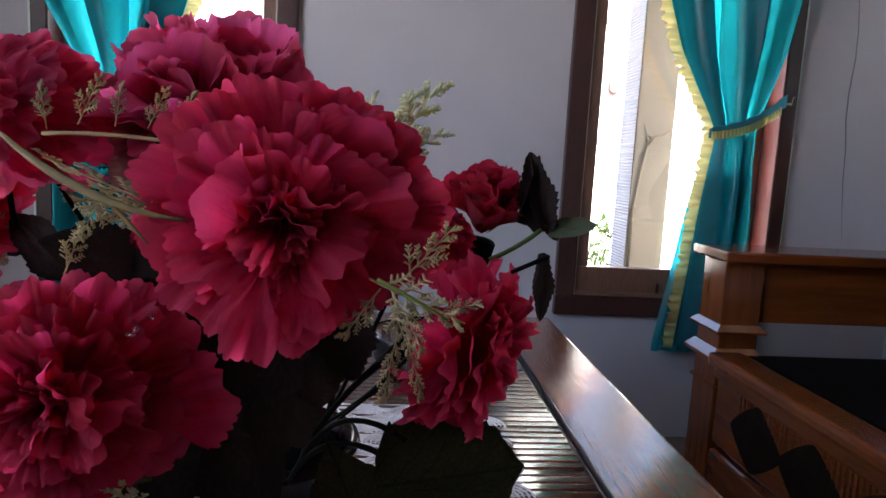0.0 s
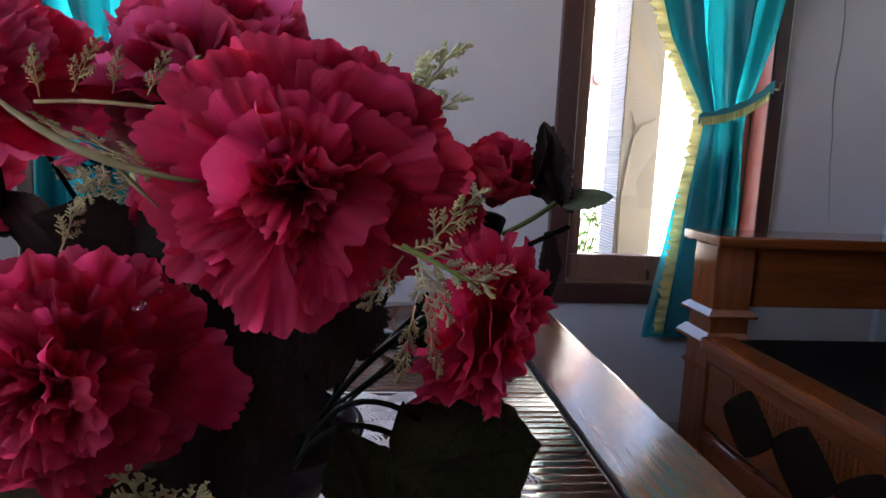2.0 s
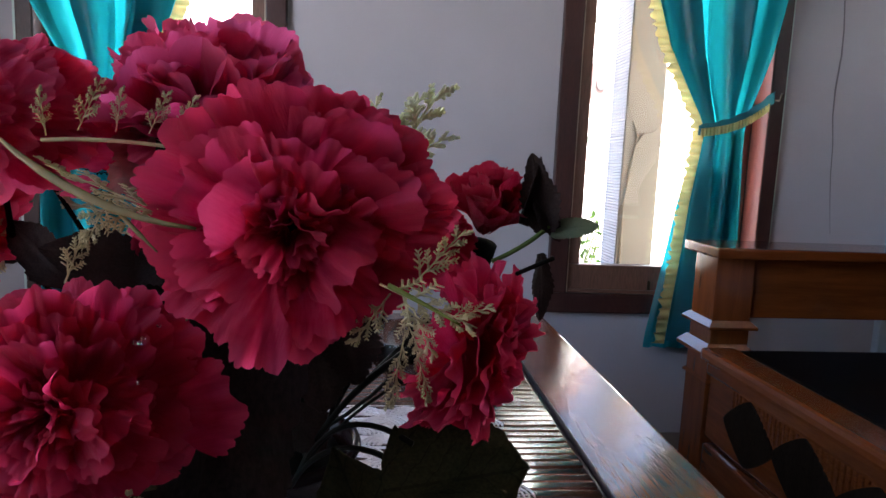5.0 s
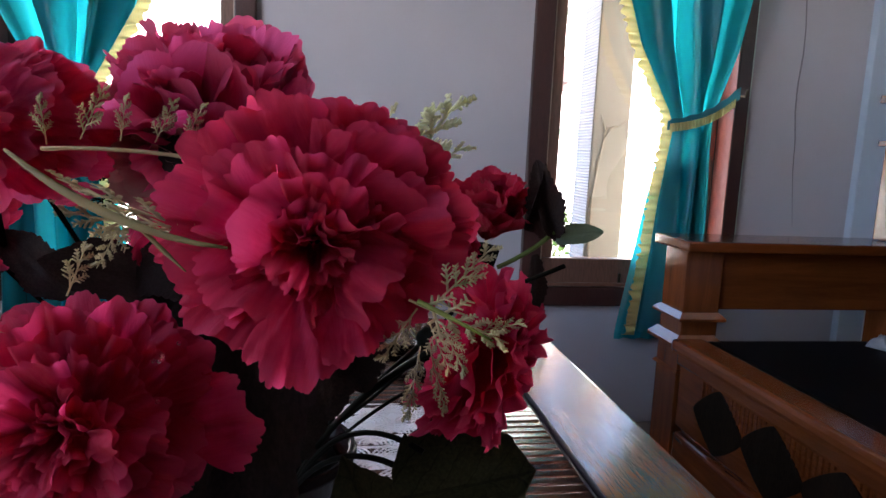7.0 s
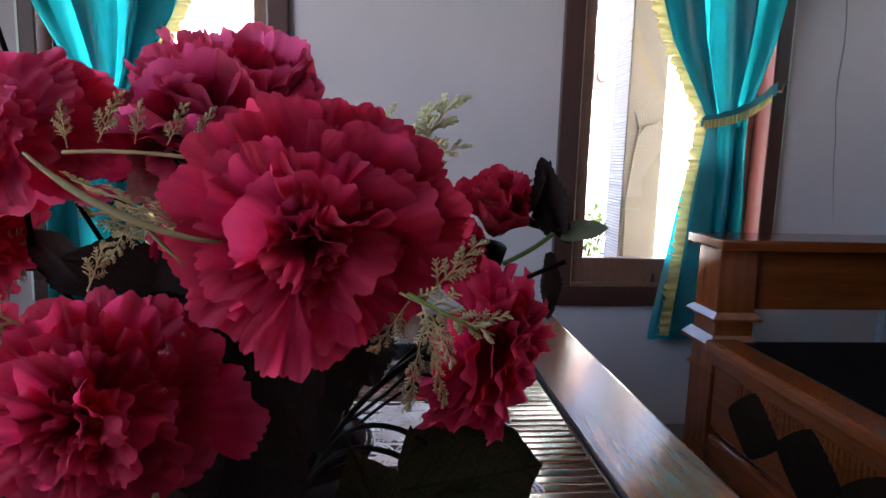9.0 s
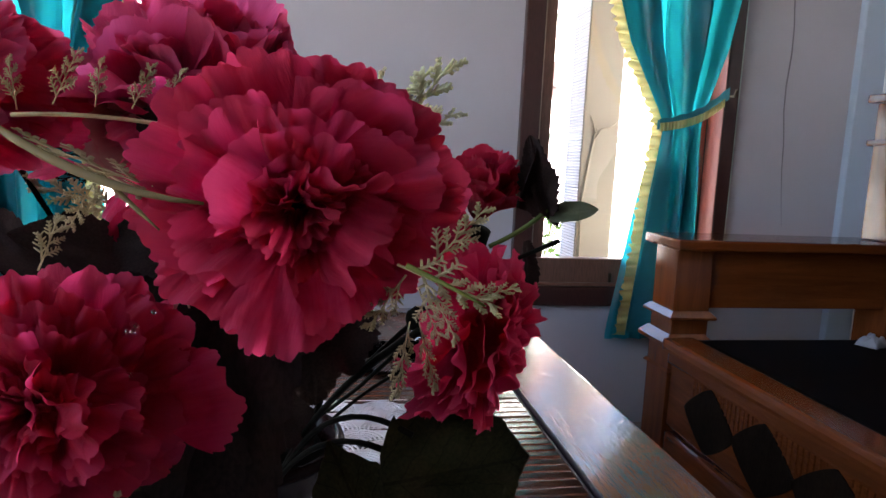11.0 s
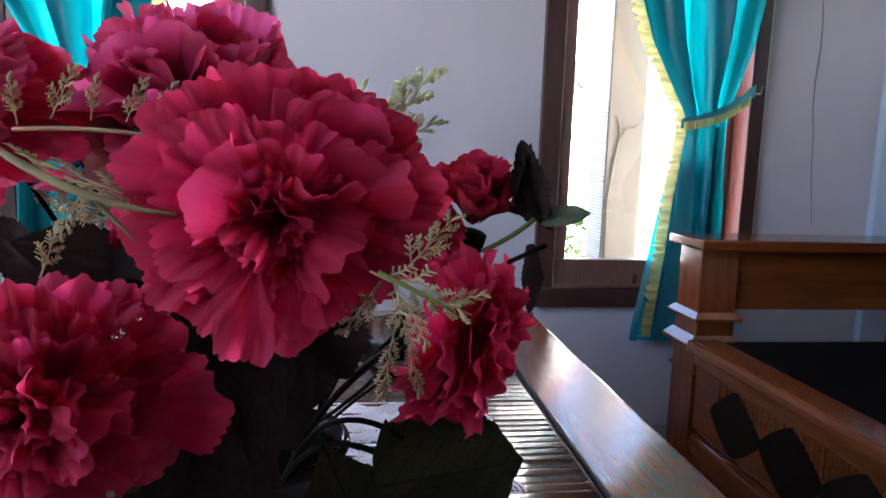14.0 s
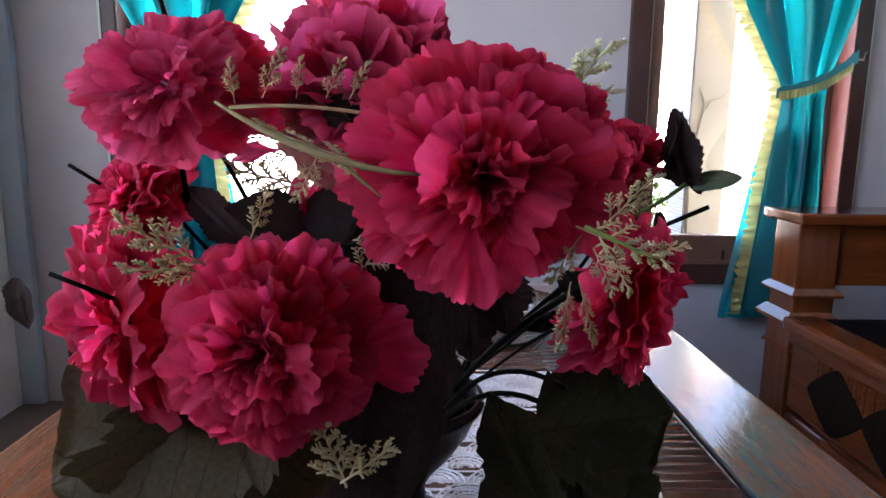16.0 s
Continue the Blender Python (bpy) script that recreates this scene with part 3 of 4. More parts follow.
def shrub(x, y, height, seed):
    """A low bush of many small leaves on thin twigs."""
    rnd = random.Random(seed)
    root = tagged(empty("shrub", x, y, -0.25), "small green leafy bush in the yard", "shrub")
    twigs, foliage = bmesh.new(), bmesh.new()
    for _ in range(26):
        t = Vector((rnd.uniform(-0.22, 0.22), rnd.uniform(-0.18, 0.18), height * rnd.uniform(0.6, 1.0)))
        pts = bend((0, 0, 0), (t.x * 0.3, t.y * 0.3, t.z * 0.6), t, 4)
        tube(pts, 0.004, 4, twigs)
        for _ in range(16):
            c = pts[rnd.randint(1, 4)] + Vector((rnd.uniform(-0.06, 0.06), rnd.uniform(-0.06, 0.06), rnd.uniform(-0.05, 0.03)))
            d = Vector((rnd.uniform(-1, 1), rnd.uniform(-1, 1), rnd.uniform(-0.3, 1))).normalized()
            e = d.cross(Vector((rnd.uniform(-1, 1), rnd.uniform(-1, 1), 0.4))).normalized()
            ln = rnd.uniform(0.03, 0.06)
            vs = [foliage.verts.new(c + d * ln * k + e * ln * w) for k, w in ((0, 0), (0.4, 0.28), (1, 0), (0.4, -0.28))]
            foliage.faces.new(vs)
    part("twigs", twigs, STEM_GREEN, root)
    part("foliage", foliage, SHRUB, root)


shrub(1.16, 3.50, 0.84, 3)
shrub(0.95, 3.55, 0.74, 4)

# ---------------------------------------------------------------- table, runner, lace mat
TX, TZ = -0.012, 0.50
table = tagged(empty("table", TX, 0.35, 0), "long lacquered red-brown wooden table", "table")
part("tabletop", box(-0.447, 0.447, -1.05, 1.015, TZ - 0.034, TZ, 0.006, 3), TABLE_WOOD, table)
for sx in (-1, 1):
    part("apron", box(sx * 0.385 - 0.012, sx * 0.385 + 0.012, -0.93, 0.90, TZ - 0.13, TZ - 0.034, 0.003), TABLE_WOOD, table)
    for y in (-0.96, 0.93):
        part("leg", box(sx * 0.385 - 0.035, sx * 0.385 + 0.035, y - 0.035, y + 0.035, 0, TZ - 0.034, 0.006), TABLE_WOOD, table)
for y in (-0.96, 0.93):
    part("apron", box(-0.35, 0.35, y - 0.012, y + 0.012, TZ - 0.13, TZ - 0.034, 0.003), TABLE_WOOD, table)

RUN_HALF, RUN_Y0, RUN_Y1 = 0.318, -0.55, 1.10
runner = tagged(empty("table_runner", TX, 0.3, TZ), "brown slatted bamboo runner with dark bound edges on the table", "table runner")
part("backing", box(-RUN_HALF + 0.003, RUN_HALF - 0.003, RUN_Y0 - 0.3, RUN_Y1 - 0.3, 0.0004, 0.0016), BINDING, runner)
for sx in (-1, 1):
    for off, r in ((0.0, 0.0036), (0.0085, 0.0028)):
        x = sx * (RUN_HALF - 0.003 - off)
        part("edge_binding", tube([(x, RUN_Y0 - 0.3, 0.0046), (x, 0.0, 0.0046), (x, RUN_Y1 - 0.3, 0.0046)], r, 8), BINDING, runner, "dark stitched binding", True)


def slat_mesh(seed):
    rnd = random.Random(seed)
    w, h, x = 0.0075, 0.0056, RUN_HALF - 0.013
    prof = [(-w, 0.0)] + [(-w * math.cos(q), h * (0.60 + 0.40 * math.sin(q) ** 0.05)) for q in [math.pi * k / 8 for k in range(9)]] + [(w, 0.0)]
    bm = bmesh.new()
    rings = []
    for i in range(5):
        t = i / 4
        dz, dy = rnd.uniform(-0.0003, 0.0003), rnd.uniform(-0.0004, 0.0004)
        rings.append([bm.verts.new((-x + 2 * x * t, p + dy, max(0.0, q + (dz if q else 0)))) for p, q in prof])
    for r0, r1 in zip(rings, rings[1:]):
        for a in range(len(prof) - 1):
            bm.faces.new((r0[a], r1[a], r1[a + 1], r0[a + 1]))
    bm.faces.new(rings[0])
    bm.faces.new(rings[-1][::-1])
    return mesh_of("slat", bm, SLAT, True)


# ---------------------------------------------------------------- lace mat
mat_root = tagged(empty("lace_mat", 0.004, 0.44, TZ + 0.005), "white crocheted lace mat with scalloped edge under the flower pot", "doily")


def mat_outline(hx, hy, n=220, depth=0.008, waves=58):
    pts = []
    for i in range(n):
        t = 2 * math.pi * i / n
        c, s = math.cos(t), math.sin(t)
        k = (abs(c) ** 5 + abs(s) ** 5) ** (-1 / 5)
        k *= 1 + depth / hx * abs(math.sin(waves * t / 2))
        pts.append((hx * c * k, hy * s * k))
    return pts


def mat_mesh():
    bm = bmesh.new()
    out = mat_outline(0.208, 0.345)
    rings = []
    for f in (1.0, 0.985, 0.9, 0.6, 0.25):
        rings.append([bm.verts.new((x * f, y * f, 0.0006 if f == 1.0 else 0.0022)) for x, y in out])
    for r0, r1 in zip(rings, rings[1:]):
        for k in range(len(out)):
            bm.faces.new((r0[k], r0[(k + 1) % len(out)], r1[(k + 1) % len(out)], r1[k]))
    bm.faces.new(rings[-1])
    return bm


part("ground_cloth", mat_mesh(), LACE, mat_root, "", True)


def fan_mesh():
    """A crochet fan of concentric raised arcs with short rays."""
    bm = bmesh.new()
    for r in (0.008, 0.0135, 0.019, 0.0245, 0.030):
        pts = [(r * math.cos(t), r * math.sin(t), 0.0026) for t in [math.pi * i / 12 for i in range(13)]]
        tube(pts, 0.0013, 5, bm)
    for i in range(9):
        t = math.pi * (i + 0.5) / 9
        tube([(0.004 * math.cos(t), 0.004 * math.sin(t), 0.0026), (0.030 * math.cos(t), 0.030 * math.sin(t), 0.0026)], 0.0007, 4, bm)
    return mesh_of("crochet_fan", bm, LACE, True)


fan = fan_mesh()
fan_co = np.array([v.co[:] for v in fan.vertices])
fan_faces = [tuple(p.vertices) for p in fan.polygons]
verts, faces, row, y = [], [], 0, -0.325
while y < 0.32:
    x = -0.186 + (0.031 if row % 2 else 0.0)
    while x < 0.19:
        turn = radians(random.uniform(-4, 4))
        base = len(verts)
        for px, py, pz in fan_co:
            verts.append((x + px * math.cos(turn) - py * math.sin(turn), y + px * math.sin(turn) + py * math.cos(turn), pz))
        faces += [tuple(base + k for k in f) for f in fan_faces]
        x += 0.062
    y += 0.030
    row += 1
lace_me = bpy.data.meshes.new("crochet_relief")
lace_me.from_pydata(verts, [], faces)
lace_me.materials.append(LACE)
lace_me.polygons.foreach_set("use_smooth", [True] * len(lace_me.polygons))
lace_relief = tagged(new("crochet_relief", lace_me), "raised crochet fans", "", "", "stuff")
lace_relief.parent = mat_root

# ---------------------------------------------------------------- armchair
XF, YF, YN = 0.872, 1.545, 0.535
chair = tagged(empty("armchair", 1.25, 1.04, 0), "heavy orange-brown teak armchair with black cushions", "armchair")
O = Vector((1.25, 1.04, 0))


def cbox(name, x0, x1, y0, y1, z0, z1, mat, parent=None, label="", bevel=0.004):
    return part(name, box(x0 - O.x, x1 - O.x, y0 - O.y, y1 - O.y, z0, z1, bevel), mat, parent or chair, label)


def sloped(name, x0, x1, y0, y1, z0, z1, lip, mat, parent):
    """A moulded collar: a low slab whose upper side slopes in to the post."""
    bm = bmesh.new()
    zm = z0 + 0.35 * (z1 - z0)
    rings = []
    for z, k in ((z0, 0.003), (z0 + 0.002, 0.0), (zm, 0.0), (z1, lip), (z1, lip + 0.004)):
        rings.append([bm.verts.new((x - O.x, y - O.y, z)) for x, y in ((x0 + k, y0 + k), (x1 - k, y0 + k), (x1 - k, y1 - k), (x0 + k, y1 - k))])
    for r0, r1 in zip(rings, rings[1:]):
        for k in range(4):
            bm.faces.new((r0[k], r0[(k + 1) % 4], r1[(k + 1) % 4], r1[k]))
    bm.faces.new(rings[0][::-1])
    bm.faces.new(rings[-1])
    return part(name, bm, mat, parent)


def chair_side(y0, y1):
    """One arm: front and back post, moulded collars, rail and armrest between y0 and y1."""
    m0, m1 = y0 + 0.035, y1 - 0.035
    post = cbox("front_post", XF, XF + 0.10, m0, m1, 0.0, 0.643, CHAIR_WOOD)
    sloped("collar", XF - 0.015, XF + 0.112, m0 - 0.018, m1 + 0.018, 0.466, 0.488, 0.014, CHAIR_ALONG, post)
    sloped("collar", XF - 0.006, XF + 0.104, m0 - 0.008, m1 + 0.008, 0.325, 0.336, 0.005, CHAIR_ALONG, post)
    sloped("collar", XF - 0.022, XF + 0.112, m0 - 0.020, m1 + 0.020, 0.396, 0.428, 0.018, CHAIR_ALONG, post)
    cbox("collar", XF - 0.020, XF + 0.115, m0 - 0.026, m1 + 0.026, 0.0, 0.085, CHAIR_ALONG, post, "", 0.006)
    cbox("back_post", 1.49, 1.59, m0, m1, 0.0, 0.643, CHAIR_WOOD)
    cbox("arm_rail", XF + 0.101, 1.489, m0 + 0.012, m1 - 0.012, 0.492, 0.642, CHAIR_ACROSS)
    cbox("side_rail", XF + 0.101, 1.489, m0 + 0.012, m1 - 0.012, 0.10, 0.385, CHAIR_ACROSS)
    cbox("armrest", XF - 0.018, 1.60, y0, y1, 0.645, 0.672, CHAIR_ACROSS, None, "", 0.006)


chair_side(1.365, YF)
chair_side(YN, YN + 0.18)
cbox("seat_rail", XF - 0.036, XF + 0.05, YN + 0.168, YF - 0.168, 0.395, 0.428, CHAIR_ALONG, None, "", 0.011)
cbox("rail_moulding", XF - 0.004, XF + 0.03, YN + 0.146, YF - 0.146, 0.352, 0.394, CHAIR_ALONG, None, "", 0.008)
front = cbox("front_panel", XF + 0.008, XF + 0.03, YN + 0.146, YF - 0.146, 0.190, 0.352, CHAIR_ALONG)
cbox("base_rail", XF - 0.012, XF + 0.04, YN + 0.175, YF - 0.175, 0.0, 0.188, CHAIR_ALONG, None, "", 0.008)


def diamond(yc, zc, a, b, x0, x1):
    """A flat upright lozenge with softened corners in the y-z plane."""
    bm = bmesh.new()
    ring = []
    for k in range(40):
        t = 2 * math.pi * k / 40
        c, n = math.cos(t), math.sin(t)
        f = (abs(c) ** 1.18 + abs(n) ** 1.18) ** (-1 / 1.18)
        ring.append((yc + a * c * f, zc + b * n * f))
    f0, f1 = [bm.verts.new((x0, y, z)) for y, z in ring], [bm.verts.new((x1, y, z)) for y, z in ring]
    bm.faces.new(f0[::-1])
    bm.faces.new(f1)
    for k in range(len(ring)):
        bm.faces.new((f0[k], f0[(k + 1) % len(ring)], f1[(k + 1) % len(ring)], f1[k]))
    return bm


for i in range(4):
    part("inlay", diamond(1.216 - 0.188 * i - O.y, 0.271, 0.100, 0.078, XF + 0.005 - O.x, XF + 0.0115 - O.x), INLAY, front, "near-black lozenge inlay")
# fine vertical flutes in the panel between the lozenges and the moulding
flute = mesh_of("flute", box(-0.003, 0.003, -0.0034, 0.0034, 0.0, 1.0, 0.0012, 1), CHAIR_WOOD)
for i in range(40):
    y = 1.285 - 0.0145 * i
    nearest = min(abs(y - (1.216 - 0.188 * k)) for k in range(4))
    low = 0.271 + 0.078 * max(0.0, 1 - nearest / 0.1) + 0.012
    if low < 0.345:
        shared("flute", flute, front, Matrix.Translation((XF + 0.007 - O.x, y - O.y, low)) @ Matrix.Diagonal((1, 1, 0.351 - low, 1)))
seat = cbox("seat_cushion", XF + 0.052, 1.475, YN + 0.175, 1.368, 0.399, 0.424, SEAT_CLOTH, None, "black padded seat cushion", 0.011)
cbox("seat_board", XF + 0.051, 1.489, YN + 0.17, YF - 0.17, 0.365, 0.398, CHAIR_ACROSS)
# back: tall capped posts, and between them a boarded panel with three raised rails
for y0, y1 in ((1.392, 1.500), (0.580, 0.688)):
    stile = cbox("back_stile", 1.47, 1.55, y0, y1, 0.673, 1.040, CHAIR_WOOD)
    cbox("cap", 1.452, 1.566, y0 - 0.003, y1 + 0.018, 1.041, 1.064, CHAIR_ALONG, stile, "", 0.005)
    cbox("collar", 1.457, 1.560, y0 - 0.002, y1 + 0.012, 0.926, 0.944, CHAIR_ALONG, stile, "", 0.006)
for z0, z1, pr in ((1.036, 1.060, 0.012), (0.924, 0.948, 0.010), (0.812, 0.832, 0.008)):
    cbox("back_rail", 1.482 - pr, 1.535, 0.700, 1.380, z0, z1, CHAIR_ALONG, None, "", 0.006)
cbox("back_panel", 1.490, 1.525, 0.700, 1.380, 0.44, 0.811, CHAIR_WOOD)
cbox("back_panel", 1.490, 1.525, 0.700, 1.380, 0.833, 0.923, CHAIR_ALONG)
cbox("back_panel", 1.490, 1.525, 0.700, 1.380, 0.949, 1.035, CHAIR_ALONG)
cbox("back_liner", 1.528, 1.548, 0.689, 1.391, 0.44, 1.030, INLAY)


def pillow_mesh(w, h, d):
    bm = bmesh.new()
    bmesh.ops.create_cube(bm, size=1.0)
    bmesh.ops.subdivide_edges(bm, edges=bm.edges[:], cuts=11, use_grid_fill=True)
    for v in bm.verts:
        x, y, z = v.co * 2
        f = max(0.0, (1 - abs(y) ** 3) * (1 - abs(z) ** 3)) ** 0.5
        v.co = Vector((x * d / 2 * (0.12 + 0.88 * f), y * w / 2 * (1 - 0.06 * z * z), z * h / 2 * (1 - 0.06 * y * y)))
    return bm


cushion = tagged(part("cushion", pillow_mesh(0.46, 0.46, 0.15), BLACK_CLOTH, None, "", True), "square black cushion leaning on the armchair back", "cushion")
cushion.matrix_world = pose(1.37, 0.955, 0.665, 28, -14, 0)


def crumpled(w, d, h, seed):
    """A small loosely crumpled sheet."""
    def fn(u, v):
        a, b = u * 2 - 1, v * 2 - 1
        top = h * max(0.0, (1 - a ** 4) * (1 - b ** 4)) ** 0.6
        return Vector((w / 2 * a * (1 + 0.15 * noise.noise((a * 2, b * 2, seed))), d / 2 * b * (1 + 0.15 * noise.noise((b * 2, a * 2, seed + 5))), 0.002 + top * (0.75 + 0.5 * noise.noise((a * 2.5, b * 2.5, seed + 9)))))
    return sheet(fn, 24, 24, 0.002)


# added white sheet that stands in for a spot of bright light by the chair back
spot_ob = tagged(part("folded_cloth", crumpled(0.065, 0.05, 0.030, 4), SPOT_WHITE, None, "", True), "small crumpled white sheet, added for a bright spot on the armchair seat", "cloth")
spot_ob.matrix_world = pose(1.36, 1.30, 0.424, 0, 0, 20)

# ---------------------------------------------------------------- glass bowl beyond the mat
bowl = tagged(part("glass_bowl", lathe([(0.03, 0.0), (0.055, 0.006), (0.078, 0.035), (0.088, 0.07), (0.09, 0.075), (0.086, 0.076), (0.075, 0.037), (0.05, 0.011), (0.01, 0.009)], 48), CLEAR, None, "", True), "clear glass bowl standing on the bamboo runner", "bowl")
bowl.matrix_world = pose(0.12, 0.90, TZ + 0.006)

# ---------------------------------------------------------------- flower arrangement
bouquet = tagged(empty("flower_arrangement", -0.02, 0.385, TZ + 0.009), "crimson cloth flowers with cream sprigs in a dark pot", "artificial flowers")
B = Vector((-0.02, 0.385, TZ + 0.009))
pot_profile = [(0.040, 0.0), (0.042, 0.003), (0.040, 0.008), (0.026, 0.016), (0.021, 0.028), (0.021, 0.040), (0.028, 0.052), (0.044, 0.070), (0.057, 0.090), (0.0635, 0.106), (0.0680, 0.110), (0.0695, 0.114), (0.0680, 0.118), (0.0645, 0.119), (0.0615, 0.115), (0.058, 0.104), (0.050, 0.090), (0.01, 0.088)]
POT_AT = Vector((-0.006, 0.022, 0.0))
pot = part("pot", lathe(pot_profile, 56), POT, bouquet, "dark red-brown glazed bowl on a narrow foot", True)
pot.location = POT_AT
# near-black dome that closes the bowl
part("filling", lathe([(0.002, 0.089), (0.0555, 0.1015), (0.052, 0.109), (0.034, 0.118), (0.004, 0.122)], 28), STEM, pot, "near-black filling in the pot", True)


def petal_mesh(seed, length, spread, ruffle, mat, curl=0.25, recurve=0.16, teeth=0.030):
    """A fan-shaped cloth petal with a rounded, pinked and softly ruffled edge; it runs along +y from its base."""
    rnd = random.Random(seed)
    ph, k1 = rnd.uniform(0, 6), rnd.uniform(0.8, 1.7)
    jag = [rnd.uniform(-1, 1) for _ in range(60)]
    count, skew = spread * rnd.uniform(18.0, 24.0), rnd.uniform(-0.12, 0.12)
    roll, crease = rnd.uniform(0.15, 0.55), rnd.uniform(0.015, 0.045)
    notch = rnd.uniform(-0.5, 0.5)

    def fn(u, v):
        a = (u - 0.5) * 2
        wavy = count * a + 0.45 * math.sin(3 * a + ph) + ph
        scallop = teeth * (abs(math.sin(0.5 * math.pi * wavy)) ** 0.65 - 0.6) * (1 + 0.7 * math.sin(3.3 * a + 2 * ph))
        tooth = 0.007 * jag[int(u * 59)]
        split = -0.07 * math.exp(-((a - notch) / 0.06) ** 2)
        scallop += 0.045 * math.sin(2.6 * a * math.pi + 2 * ph) * (1 - 0.4 * abs(a))
        edge = 1 + scallop * v ** 5 + (tooth + split) * v ** 9 - (0.06 * a * a + 0.15 * a ** 6 - skew * a) * v
        r = length * (0.04 + 0.96 * v) * edge
        ang = a * spread * (0.36 + 0.64 * min(1.0, v * 1.35))
        wave = math.sin(k1 * math.pi * a + ph) + 0.45 * v ** 3 * math.sin(4.6 * math.pi * a + 3 * ph)
        z = length * (ruffle * v ** 1.5 * wave + curl * v * v * (1.2 - 2.0 * v * roll) * 0.5 + 0.10 * a * a * v - recurve * v ** 4)
        z += length * v * (0.09 * noise.noise((a * 1.4 + seed, v * 1.8, seed * 0.37)) + 0.03 * noise.noise((a * 4.0 + seed, v * 3.6, seed * 0.71)))
        z += length * 0.012 * v ** 1.5 * math.sin(7.5 * a + 2.5 * noise.noise((a * 2.0 + seed, v, 1.7)) + ph)
        z -= length * crease * v * (1.2 - v) * 2 * math.exp(-((a - 0.4 * notch) / 0.16) ** 2)
        return Vector((r * math.sin(ang), r * math.cos(ang), z))

    return mesh_of("petal", sheet(fn, 64, 11), mat, True)


def petal_set(mat, seed):
    made = []
    for i in range(12):
        rnd = random.Random(seed + i)
        made.append(petal_mesh(seed + i, 1.0, radians(rnd.uniform(27, 42)), rnd.uniform(0.05, 0.11), mat, rnd.uniform(-0.10, 0.45)))
    return made


def cup_set(mat, seed):
    """Broad, smooth petals that curve in over the middle of the flower."""
    made = []
    for i in range(6):
        rnd = random.Random(seed + i)
        made.append(petal_mesh(seed + i, 1.0, radians(rnd.uniform(36, 46)), rnd.uniform(0.02, 0.06), mat, rnd.uniform(0.55, 0.85), -0.05, 0.03))
    return made


SETS = {"cup": cup_set(PETAL_BACKLIT, 100), "bud": cup_set(PETAL_RED, 120), "dusty": cup_set(PETAL_DUSTY, 140), "crimson": petal_set(PETAL, 10), "pink": petal_set(PETAL_BACKLIT, 40)}
CALYX = lathe([(0.002, -0.034), (0.006, -0.031), (0.009, -0.020), (0.010, -0.010), (0.003, -0.008)], 14)
CALYX = mesh_of("flower_head", CALYX, STEM, True)
# each layer: tilt from the flower's face, size, petals, height above the base; sizes in radii
FULL = [(-14, 0.97, 9, 0.0), (-2, 1.0, 9, 0.03), (10, 0.98, 9, 0.05), (22, 0.93, 8, 0.07), (31, 0.86, 8, 0.09), (40, 0.78, 8, 0.11), (49, 0.69, 7, 0.13), (58, 0.59, 7, 0.15), (68, 0.48, 6, 0.17), (34, 0.36, 8, 0.32), (58, 0.34, 7, 0.32)]
OPEN = [(-4, 1.0, 8, 0.0), (8, 0.98, 8, 0.03), (20, 0.88, 8, 0.06), (36, 0.68, 7, 0.09), (54, 0.50, 6, 0.12), (36, 0.26, 5, 0.22)]
CUP = [(2, 0.84, 9, 0.0), (16, 0.90, 9, 0.0), (34, 0.96, 6, 0.0, "cup"), (46, 1.0, 6, 0.0, "cup"), (58, 1.0, 6, 0.02, "cup"), (68, 0.97, 6, 0.03, "cup"), (74, 0.94, 7, 0.04), (82, 0.90, 6, 0.06)]
BUD = [(46, 0.86, 5, 0.0), (62, 1.0, 5, 0.0), (72, 1.0, 5, 0.0), (80, 0.94, 4, 0.0), (86, 0.85, 3, 0.0)]
heads = []


def flower(where, axis, radius, kind="crimson", layers=FULL, seed=0, tint_roll=0.0, label="", oval=(1, 1)):
    """A many-petalled cloth flower head whose face looks along axis."""
    rnd = random.Random(seed)
    rot = Vector(axis).normalized().to_track_quat("Z", "Y").to_matrix().to_4x4()
    head = shared("flower_head", CALYX, bouquet, Matrix.Translation(Vector(where) - B) @ rot @ Matrix.Diagonal((oval[0], oval[1], 1, 1)))
    if label:
        head["label"] = label
    calm = 0.5 if kind in ("cup", "bud", "dusty") else 1.0
    for li, (elev, size, count, lift, *own) in enumerate(layers):
        for i in range(count):
            az = 360 * (i + 0.5 * (li % 2) + rnd.uniform(-0.32, 0.32)) / count + tint_roll
            e = elev + calm * rnd.uniform(-15, 15) * (1.0 + 0.4 * (li > 3))
            s = radius * size * rnd.uniform(0.80, 1.06)
            m = pose(0, 0, radius * lift - 0.004, 0, 0, az) @ pose(0, 0.002, 0, e, rnd.uniform(-26, 26) * calm, 0) @ Matrix.Diagonal((s * rnd.uniform(0.92, 1.2), s, s, 1))
            shared("petal", rnd.choice(SETS[own[0] if own else kind]), head, m)
    heads.append((Vector(where), Vector(axis).normalized()))
    return head


flower((0.019, 0.186, 0.819), (-0.03, -1.0, -0.07), 0.0545, "crimson", FULL, 1, 0, "wide open crimson flower head", (1.10, 0.96))
flower((-0.078, 0.205, 0.735), (-0.06, -1.0, 0.05), 0.0525, "crimson", FULL, 2, 25)
flower((-0.143, 0.266, 0.859), (-0.12, -0.95, 0.30), 0.051, "pink", OPEN, 3, 20, "open crimson flower head, coloured pinker as backlit", (1.05, 0.9))
